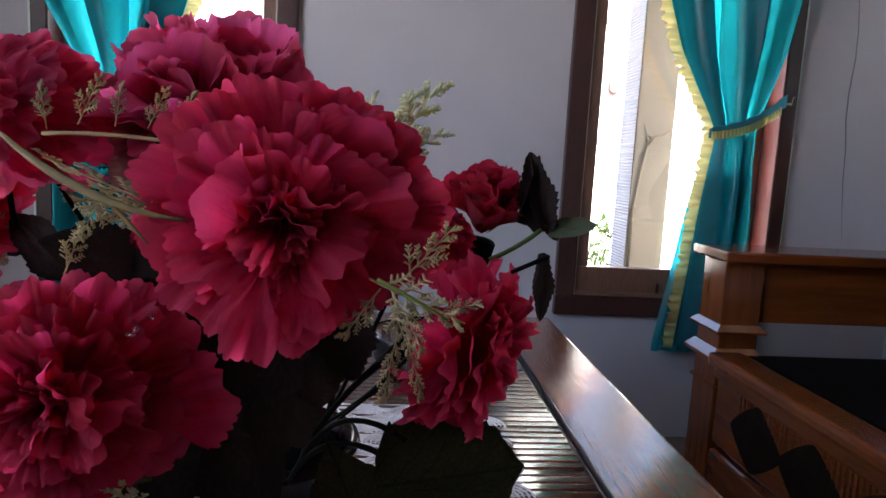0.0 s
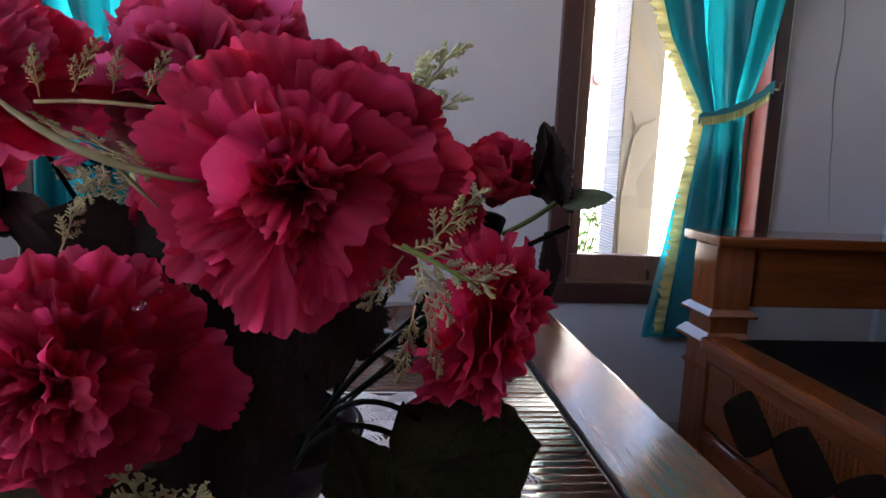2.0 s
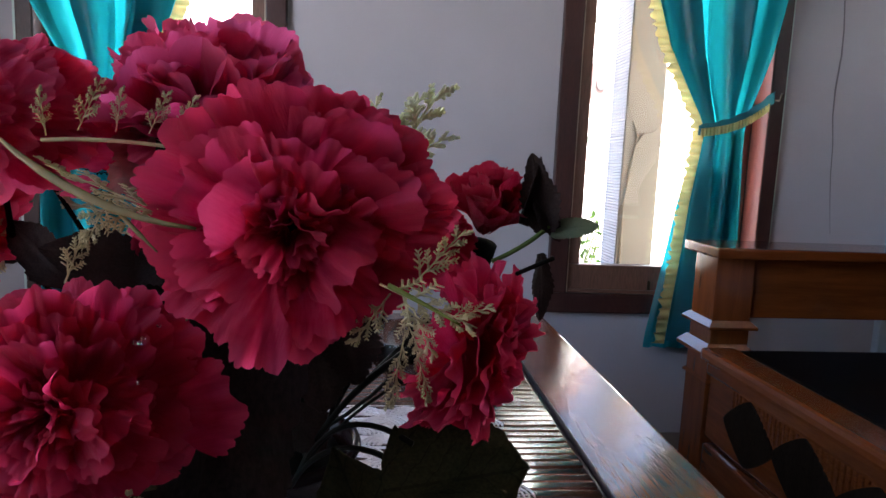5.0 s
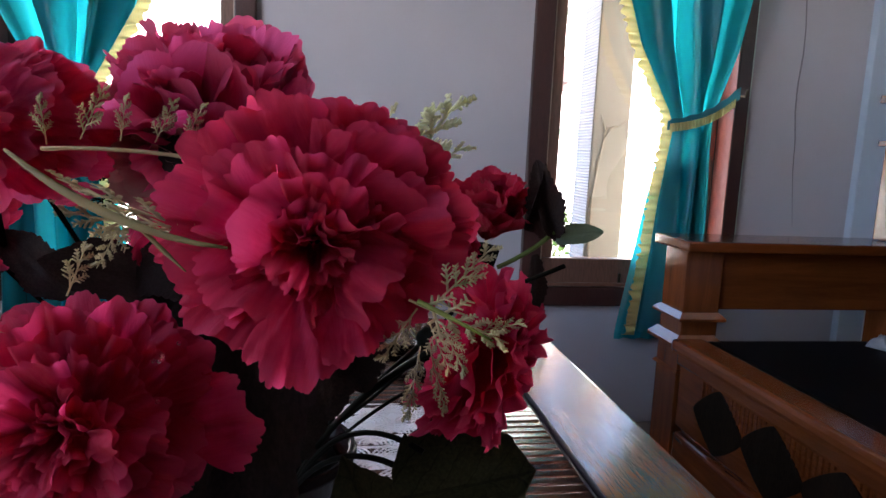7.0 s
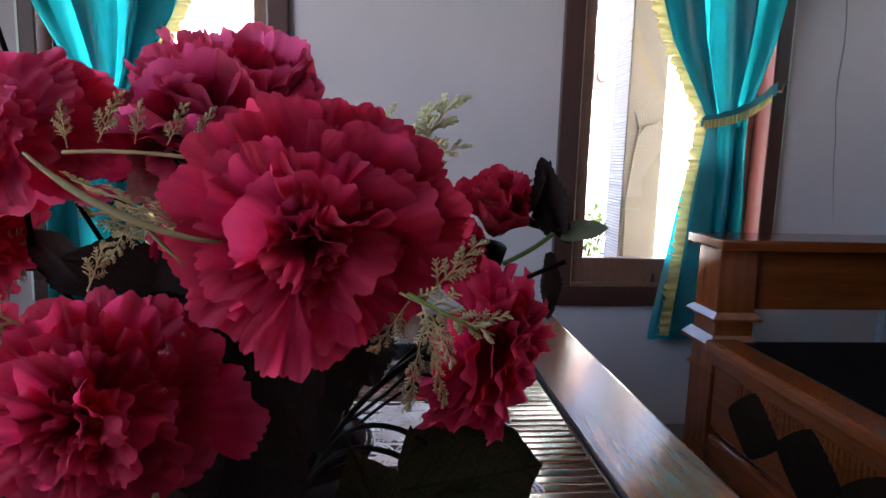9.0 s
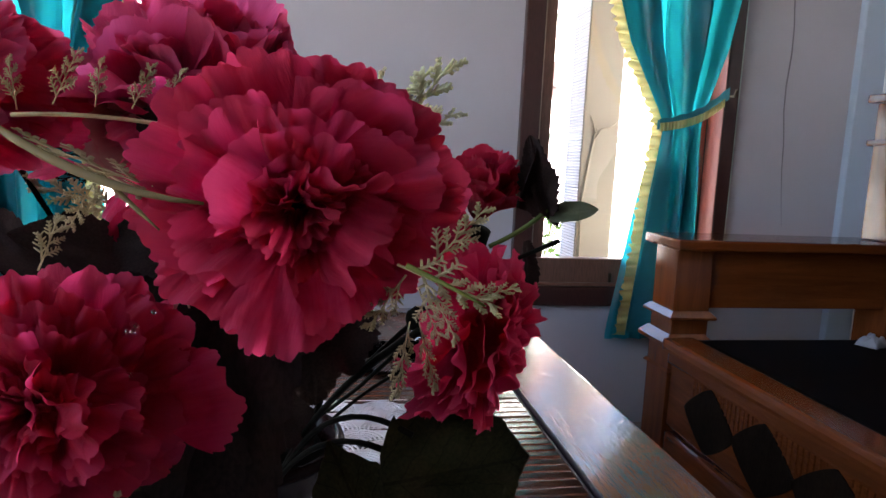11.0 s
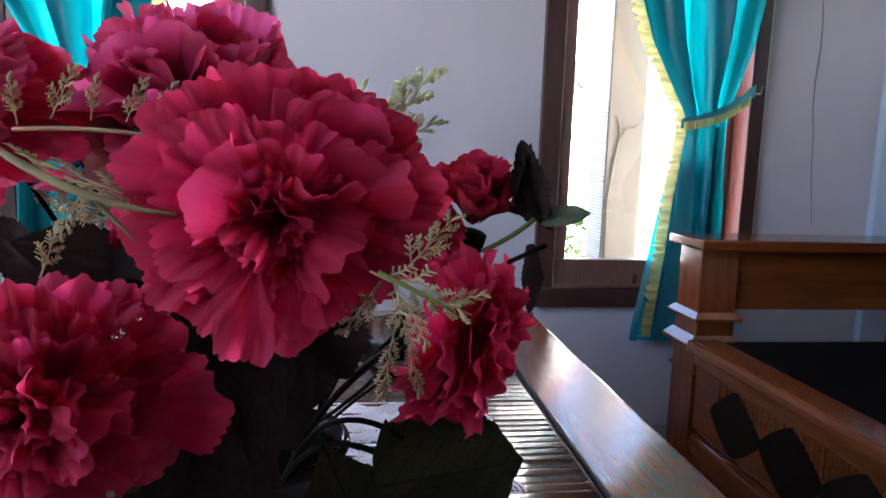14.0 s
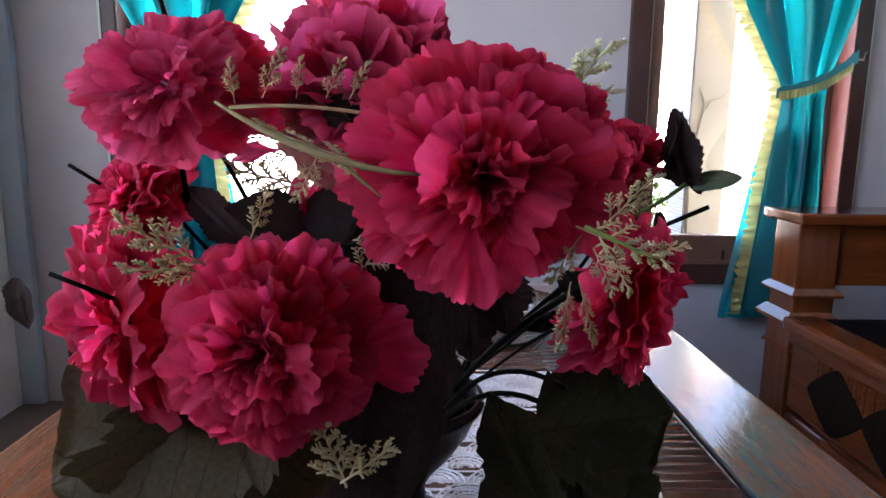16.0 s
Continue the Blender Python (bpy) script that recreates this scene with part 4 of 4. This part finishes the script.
flower((-0.044, 0.300, 0.849), (0.0, 0.02, 1.0), 0.070, "pink", CUP, 4, 0, "cupped flower head, coloured pinker as backlit", (1.02, 0.9))
flower((-0.186, 0.315, 0.792), (-0.55, -0.7, 0.45), 0.040, "crimson", FULL, 5)
flower((-0.170, 0.255, 0.731), (-0.60, -0.78, -0.05), 0.060, "crimson", OPEN, 6)
flower((0.102, 0.256, 0.746), (0.90, -0.12, -0.30), 0.048, "crimson", FULL, 7)
flower((0.117, 0.312, 0.806), (0.10, -0.30, 0.95), 0.042, "bud", BUD, 8, 0, "deep red half-closed bud")
flower((-0.056, 0.285, 0.838), (-0.35, -0.85, -0.10), 0.035, "dusty", OPEN, 9, 0, "dusty pink flower head")
flower((0.084, 0.298, 0.804), (0.4, -0.5, 0.6), 0.030, "crimson", OPEN, 12)

# single loose petals beside the lower bloom
def loose_petal(base, tip, face, kind, k, wide=1.0):
    base, tip = Vector(base), Vector(tip)
    yv = (tip - base).normalized()
    zv = (Vector(face) - yv * Vector(face).dot(yv)).normalized()
    m = Matrix((yv.cross(zv), yv, zv)).transposed().to_4x4()
    m.translation = base - B
    ln = (tip - base).length
    shared("petal", SETS[kind][k], bouquet, m @ Matrix.Diagonal((ln * wide, ln, ln * 0.6, 1)))


loose_petal((-0.056, 0.208, 0.727), (-0.006, 0.200, 0.741), (0, -1, 0.2), "crimson", 1, 0.95)
loose_petal((0.016, 0.165, 0.806), (0.007, 0.140, 0.775), (0, -1, 0.5), "crimson", 4, 0.9)
loose_petal((0.030, 0.168, 0.806), (0.034, 0.146, 0.782), (0, -1, 0.5), "crimson", 6, 0.9)
loose_petal((-0.080, 0.290, 0.830), (-0.128, 0.284, 0.850), (0.1, -0.8, -0.5), "crimson", 3, 0.36)
loose_petal((-0.088, 0.292, 0.826), (-0.120, 0.288, 0.8235), (0.0, -0.8, 0.5), "pink", 6, 0.42)
loose_petal((-0.072, 0.300, 0.822), (-0.088, 0.300, 0.796), (-0.3, -1, 0.1), "pink", 5, 0.5)
loose_petal((-0.064, 0.290, 0.822), (-0.060, 0.272, 0.786), (0.1, -1, 0.1), "crimson", 2, 0.9)
loose_petal((-0.046, 0.292, 0.850), (-0.084, 0.270, 0.838), (0.0, -0.8, 0.4), "dusty", 1, 0.9)
loose_petal((-0.046, 0.290, 0.846), (-0.066, 0.262, 0.812), (-0.2, -1, 0.2), "dusty", 3, 0.9)

loose_petal((-0.062, 0.290, 0.851), (-0.110, 0.274, 0.868), (0.1, -0.8, 0.5), "pink", 4, 1.0)
loose_petal((-0.060, 0.288, 0.849), (-0.108, 0.270, 0.853), (0.0, -0.8, 0.5), "pink", 7, 0.9)

# stalks from each head down into the pot
for i, (p, a) in enumerate(heads):
    back = p - a * 0.028
    foot = Vector((B.x - 0.006 + 0.02 * math.cos(i * 2.1), B.y + 0.022 + 0.02 * math.sin(i * 2.1), B.z + 0.095))
    mid = back - a * 0.03 + Vector((0, 0, -0.03)) + (foot - back) * 0.3
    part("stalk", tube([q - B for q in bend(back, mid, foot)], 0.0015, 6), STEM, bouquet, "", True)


def leaf_mesh(seed, mat, aspect=0.75, lobes=3, tooth=0.05, lobe_depth=0.10, taper=0.68):
    """A toothed leaf of unit length along +y with a raised midrib and side veins."""
    rnd = random.Random(seed)
    ph = rnd.uniform(0, 6)

    def fn(u, v):
        a = (u - 0.5) * 2
        w = aspect * 0.5 * max(0.0, math.sin(math.pi * (0.03 + 0.965 * v) ** 0.72)) ** taper
        w *= 1 + lobe_depth * math.sin(lobes * 2 * math.pi * v + ph + (0.8 if a > 0 else 0.0)) + 2.2 * tooth * ((v * 11 + ph + (0.4 if a > 0 else 0.0)) % 1.0)
        x = a * w
        z = 0.10 * a * a * w * 2 - 0.12 * v * v + 0.03 * math.sin(5 * v + ph) * a + 0.02 * noise.noise((a * 2, v * 4, seed))
        z += 0.012 * math.exp(-(a / 0.05) ** 2) + 0.006 * max(0, math.sin(26 * (v - 0.35 * abs(a)))) * (1 - abs(a))
        return Vector((x, v, z))

    return mesh_of("leaf", sheet(fn, 18, 66), mat, True)


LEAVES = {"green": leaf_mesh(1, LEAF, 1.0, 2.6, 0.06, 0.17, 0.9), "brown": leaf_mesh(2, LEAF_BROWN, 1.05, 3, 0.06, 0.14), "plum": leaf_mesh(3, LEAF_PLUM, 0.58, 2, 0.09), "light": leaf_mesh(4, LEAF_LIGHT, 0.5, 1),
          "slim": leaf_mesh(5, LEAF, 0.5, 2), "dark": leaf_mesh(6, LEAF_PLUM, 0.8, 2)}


def leaf(kind, base, tip, face=(0, -1, 0.15), label="", wide=1.0):
    """A leaf from base to tip, its upper side towards face."""
    base, tip = Vector(base), Vector(tip)
    d = (tip - base)
    length = d.length
    yv = d.normalized()
    zv = (Vector(face) - yv * Vector(face).dot(yv)).normalized()
    xv = yv.cross(zv)
    m = Matrix((xv, yv, zv)).transposed().to_4x4()
    m.translation = base - B
    ob = shared("leaf", LEAVES[kind], bouquet, m @ Matrix.Diagonal((length * wide, length, length, 1)))
    if label:
        ob["label"] = label
    return ob


leaf("green", (0.059, 0.240, 0.674), (0.142, 0.250, 0.681), (-0.1, -1, 0.4), "large dark green lobed leaf", 0.92)
leaf("green", (0.072, 0.234, 0.612), (0.031, 0.246, 0.692), (-0.2, -1, 0.5), "", 0.62)
leaf("green", (0.075, 0.238, 0.668), (0.128, 0.232, 0.622), (-0.1, -1, 0.5), "", 0.8)
leaf("brown", (-0.105, 0.265, 0.700), (-0.205, 0.220, 0.655), (0.0, -0.9, 0.7), "large brown-green leaf with branching veins", 1.1)
leaf("brown", (-0.120, 0.255, 0.690), (-0.120, 0.215, 0.600), (0.1, -1.0, 0.5), "", 1.2)
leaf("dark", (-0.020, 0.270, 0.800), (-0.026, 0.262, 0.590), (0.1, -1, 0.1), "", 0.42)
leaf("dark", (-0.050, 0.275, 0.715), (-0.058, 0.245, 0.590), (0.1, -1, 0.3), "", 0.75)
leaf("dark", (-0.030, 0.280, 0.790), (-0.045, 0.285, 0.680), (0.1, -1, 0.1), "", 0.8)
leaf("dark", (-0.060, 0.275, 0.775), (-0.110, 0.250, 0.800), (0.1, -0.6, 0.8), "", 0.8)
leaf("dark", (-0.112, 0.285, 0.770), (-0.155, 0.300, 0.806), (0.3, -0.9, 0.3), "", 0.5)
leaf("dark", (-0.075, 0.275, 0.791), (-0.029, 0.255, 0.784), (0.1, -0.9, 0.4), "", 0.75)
leaf("plum", (0.148, 0.281, 0.808), (0.136, 0.279, 0.852), (-0.35, -1, 0.1), "dark plum folded leaf", 0.72)
leaf("plum", (0.134, 0.284, 0.812), (0.146, 0.282, 0.850), (0.7, -0.8, 0.1), "", 0.55)
leaf("plum", (0.140, 0.280, 0.826), (0.157, 0.278, 0.804), (0.2, -1, 0.3), "", 0.75)
leaf("light", (0.150, 0.280, 0.808), (0.174, 0.270, 0.816), (0.1, -0.7, 0.7), "grey-green leaf", 1.1)
leaf("plum", (0.180, 0.42, 0.777), (0.187, 0.42, 0.720), (0.3, -1, 0.0), "", 0.5)
leaf("dark", (-0.2575, 0.300, 0.7455), (-0.256, 0.298, 0.712), (-0.2, -1, 0.0), "", 0.72)
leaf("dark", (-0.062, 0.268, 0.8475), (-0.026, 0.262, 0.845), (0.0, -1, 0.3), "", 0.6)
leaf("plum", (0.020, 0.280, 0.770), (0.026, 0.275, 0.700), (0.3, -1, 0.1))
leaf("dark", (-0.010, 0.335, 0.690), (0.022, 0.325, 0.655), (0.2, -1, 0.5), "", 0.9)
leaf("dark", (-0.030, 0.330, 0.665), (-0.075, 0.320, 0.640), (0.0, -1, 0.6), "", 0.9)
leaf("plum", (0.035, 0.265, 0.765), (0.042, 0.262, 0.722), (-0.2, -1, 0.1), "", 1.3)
leaf("slim", (-0.075, 0.300, 0.715), (-0.110, 0.270, 0.655), (0, -1, 0.4))


def stalk(points, r=0.0018, mat=STEM, label=""):
    return part("stalk", tube([Vector(p) - B for p in points], r, 6), mat, bouquet, label, True)


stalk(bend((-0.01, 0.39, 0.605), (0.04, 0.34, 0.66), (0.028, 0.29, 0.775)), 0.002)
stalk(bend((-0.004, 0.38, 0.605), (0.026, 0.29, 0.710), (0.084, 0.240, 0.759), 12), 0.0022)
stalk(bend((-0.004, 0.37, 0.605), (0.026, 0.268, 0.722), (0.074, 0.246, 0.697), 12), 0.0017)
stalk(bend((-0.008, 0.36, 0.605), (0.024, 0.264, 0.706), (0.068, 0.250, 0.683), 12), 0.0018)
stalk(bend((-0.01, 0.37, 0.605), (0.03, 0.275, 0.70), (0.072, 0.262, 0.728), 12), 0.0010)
stalk(bend((0.118, 0.285, 0.79), (0.137, 0.28, 0.80), (0.149, 0.28, 0.812)), 0.0014, STEM_GREEN, "green stalk")
stalk(bend((0.057, 0.150, 0.801), (0.068, 0.143, 0.797), (0.082, 0.138, 0.790)), [0.0011, 0.0011, 0.001, 0.001, 0.0009, 0.0008, 0.0007, 0.0006, 0.0004], SPRIG_GREEN, "lime green stalk")
stalk([(0.124, 0.245, 0.790), (0.139, 0.230, 0.801)], 0.0012)
stalk([(-0.203, 0.268, 0.817), (-0.188, 0.272, 0.806)], 0.0012)
stalk([(-0.176, 0.196, 0.771), (-0.152, 0.205, 0.757)], 0.0012)
stalk([(-0.158, 0.292, 0.914), (-0.154, 0.296, 0.893)], 0.0015)
stalk([(-0.150, 0.30, 0.79), (-0.155, 0.30, 0.83)], 0.0018)
stalk(bend((-0.095, 0.19, 0.848), (-0.045, 0.15, 0.822), (-0.006, 0.136, 0.821)), [0.0007, 0.0012, 0.0016, 0.0018, 0.0018, 0.0016, 0.0013, 0.0009, 0.0005], STEM_OLIVE, "olive stalk")
stalk(bend((-0.040, 0.155, 0.827), (-0.028, 0.146, 0.818), (-0.020, 0.142, 0.812)), [0.0008] * 6 + [0.0005, 0.0004, 0.0003], STEM_OLIVE, "olive stalk")
stalk(bend((-0.106, 0.245, 0.848), (-0.06, 0.235, 0.852), (-0.015, 0.25, 0.842)), 0.0010, SPRIG, "cream-green stalk")


def sprig_mesh(seed, dense=1.0, spread=55, mat=SPRIG):
    """A flat fern-like plastic sprig of unit length along +y: stem, side twigs and stubby needles."""
    rnd = random.Random(seed)
    bm = bmesh.new()
    tube([(0, 0, 0), (0.01, 0.35, 0.01), (-0.008, 0.7, 0.0), (0.0, 1.0, 0.015)], [0.020, 0.018, 0.016, 0.011], 5, bm)
    n = int(5 * dense)
    for i in range(n):
        for sd in (-1, 1):
            y = 0.16 + 0.80 * (i + 0.5 * (sd > 0)) / n + rnd.uniform(-0.02, 0.02)
            ln = (0.40 - 0.24 * y) * rnd.uniform(0.75, 1.15)
            a = radians(spread + rnd.uniform(-12, 10) - 18 * y)
            d = Vector((sd * math.sin(a), math.cos(a), rnd.uniform(-0.35, 0.35)))
            p0 = Vector((0, y, 0.005))
            p1 = p0 + d * ln
            tube([p0, p0.lerp(p1, 0.5) + Vector((0, 0.01, 0)), p1], [0.020, 0.018, 0.014], 5, bm)
            for k in range(4):
                q = p0.lerp(p1, 0.30 + 0.22 * k)
                for s2 in (-1, 1):
                    b = a + s2 * radians(48 + rnd.uniform(-12, 12))
                    e = Vector((sd * math.sin(b), math.cos(b), rnd.uniform(-0.5, 0.5)))
                    tube([q, q + e * ln * rnd.uniform(0.22, 0.36) * (1.15 - 0.17 * k)], [0.018, 0.012], 5, bm)
    return mesh_of("sprig", bm, mat, True)


SPRIGS = [sprig_mesh(1), sprig_mesh(2, 0.8, 48), sprig_mesh(3, 1.1, 60), sprig_mesh(4, 0.9, 42), sprig_mesh(5, 1.0, 54, SPRIG_LIT), sprig_mesh(7, 0.8, 40, STEM)]


def sprig(base, tip, kind=0, face=(0, -1, 0.1), wide=1.0):
    base, tip = Vector(base), Vector(tip)
    d = tip - base
    yv = d.normalized()
    zv = (Vector(face) - yv * Vector(face).dot(yv)).normalized()
    m = Matrix((yv.cross(zv), yv, zv)).transposed().to_4x4()
    m.translation = base - B
    s = d.length
    shared("sprig", SPRIGS[kind], bouquet, m @ Matrix.Diagonal((s * wide * 0.9, s, s, 1)))


for a, b, k, w in [((0.048, 0.240, 0.830), (0.080, 0.208, 0.879), 4, 0.75), ((0.048, 0.235, 0.838), (0.050, 0.222, 0.874), 4, 0.7), ((0.054, 0.235, 0.840), (0.085, 0.212, 0.858), 4, 0.6), ((0.056, 0.230, 0.845), (0.071, 0.212, 0.876), 4, 0.7),
                   ((0.054, 0.152, 0.801), (0.088, 0.138, 0.789), 2, 0.75), ((0.066, 0.150, 0.793), (0.074, 0.142, 0.776), 1, 0.9), ((0.078, 0.148, 0.790), (0.094, 0.140, 0.796), 1, 0.8), ((0.066, 0.158, 0.800), (0.084, 0.150, 0.822), 0, 0.8), ((0.058, 0.160, 0.796), (0.044, 0.152, 0.778), 1, 1.0), ((0.062, 0.155, 0.792), (0.070, 0.15, 0.774), 2, 0.9),
                   ((-0.071, 0.241, 0.853), (-0.068, 0.242, 0.874), 1, 0.8), ((-0.056, 0.241, 0.853), (-0.047, 0.242, 0.873), 0, 0.8), ((-0.044, 0.241, 0.853), (-0.034, 0.242, 0.872), 1, 0.8), ((-0.088, 0.241, 0.853), (-0.077, 0.243, 0.878), 2, 0.7), ((-0.102, 0.241, 0.850), (-0.104, 0.240, 0.872), 1, 0.9), 
                   ((-0.001, 0.172, 0.812), (-0.075, 0.186, 0.838), 1, 0.30), ((-0.050, 0.180, 0.826), (-0.060, 0.178, 0.806), 2, 0.9), ((-0.105, 0.205, 0.772), (-0.142, 0.190, 0.797), 0, 0.9), ((-0.102, 0.205, 0.770), (-0.142, 0.190, 0.775), 1, 0.7),
                   ((-0.045, 0.215, 0.655), (-0.053, 0.192, 0.700), 0, 0.9), ((-0.047, 0.21, 0.660), (-0.018, 0.192, 0.690), 1, 0.8), ((-0.040, 0.235, 0.762), (-0.022, 0.230, 0.792), 2, 1.0),
                   ((0.066, 0.210, 0.766), (0.060, 0.202, 0.734), 3, 0.7), ((0.070, 0.210, 0.766), (0.078, 0.204, 0.736), 3, 0.6), ((-0.098, 0.245, 0.780), (-0.086, 0.240, 0.806), 1, 1.0), ((-0.150, 0.400, 0.775), (-0.122, 0.400, 0.790), 0, 0.9),
                   ((-0.166, 0.300, 0.762), (-0.158, 0.300, 0.804), 2, 0.8), ((-0.08, 0.33, 0.80), (-0.13, 0.31, 0.815), 1, 0.9),
                   ((-0.090, 0.33, 0.824), (-0.124, 0.33, 0.816), 5, 0.7), ((-0.092, 0.33, 0.829), (-0.133, 0.33, 0.836), 5, 0.4)]:
    sprig(a, b, k, (0, -1, 0.1), w)

# tiny clear beads, added to make the white glints on the lower bloom
bead_bm = bmesh.new()
bmesh.ops.create_icosphere(bead_bm, subdivisions=2, radius=0.0009)
bead_me = mesh_of("glint_bead", bead_bm, CLEAR, True)
for x, z in ((-0.037, 0.772), (-0.030, 0.779), (-0.038, 0.756), (-0.036, 0.774), (-0.039, 0.772)):
    shared("glint_bead", bead_me, bouquet, Matrix.Translation(Vector((x, 0.172, z)) - B))

# ---------------------------------------------------------------- slats and floor tiles, last
slats = [slat_mesh(i) for i in range(6)]
yy = RUN_Y0 + 0.012
while yy < RUN_Y1 - 0.008:
    shared("slat", random.choice(slats), runner, pose(0, yy - 0.3, 0.0016, random.uniform(-1.5, 1.5), 0, random.uniform(-0.12, 0.12)))
    yy += 0.0166
tile_me = mesh_of("floor_tile", box(-0.198, 0.198, -0.198, 0.198, -0.0055, 0.0, 0.0015, 1), TILE)
for i in range(8):
    for j in range(14):
        x, y = X_LEFT + 0.2 + 0.4 * i, WALL_Y - 0.2 - 0.4 * j
        if x < X_RIGHT + 0.2 and y > Y_BACK - 0.2:
            shared("floor_tile", tile_me, floor, pose(x, y, 0))
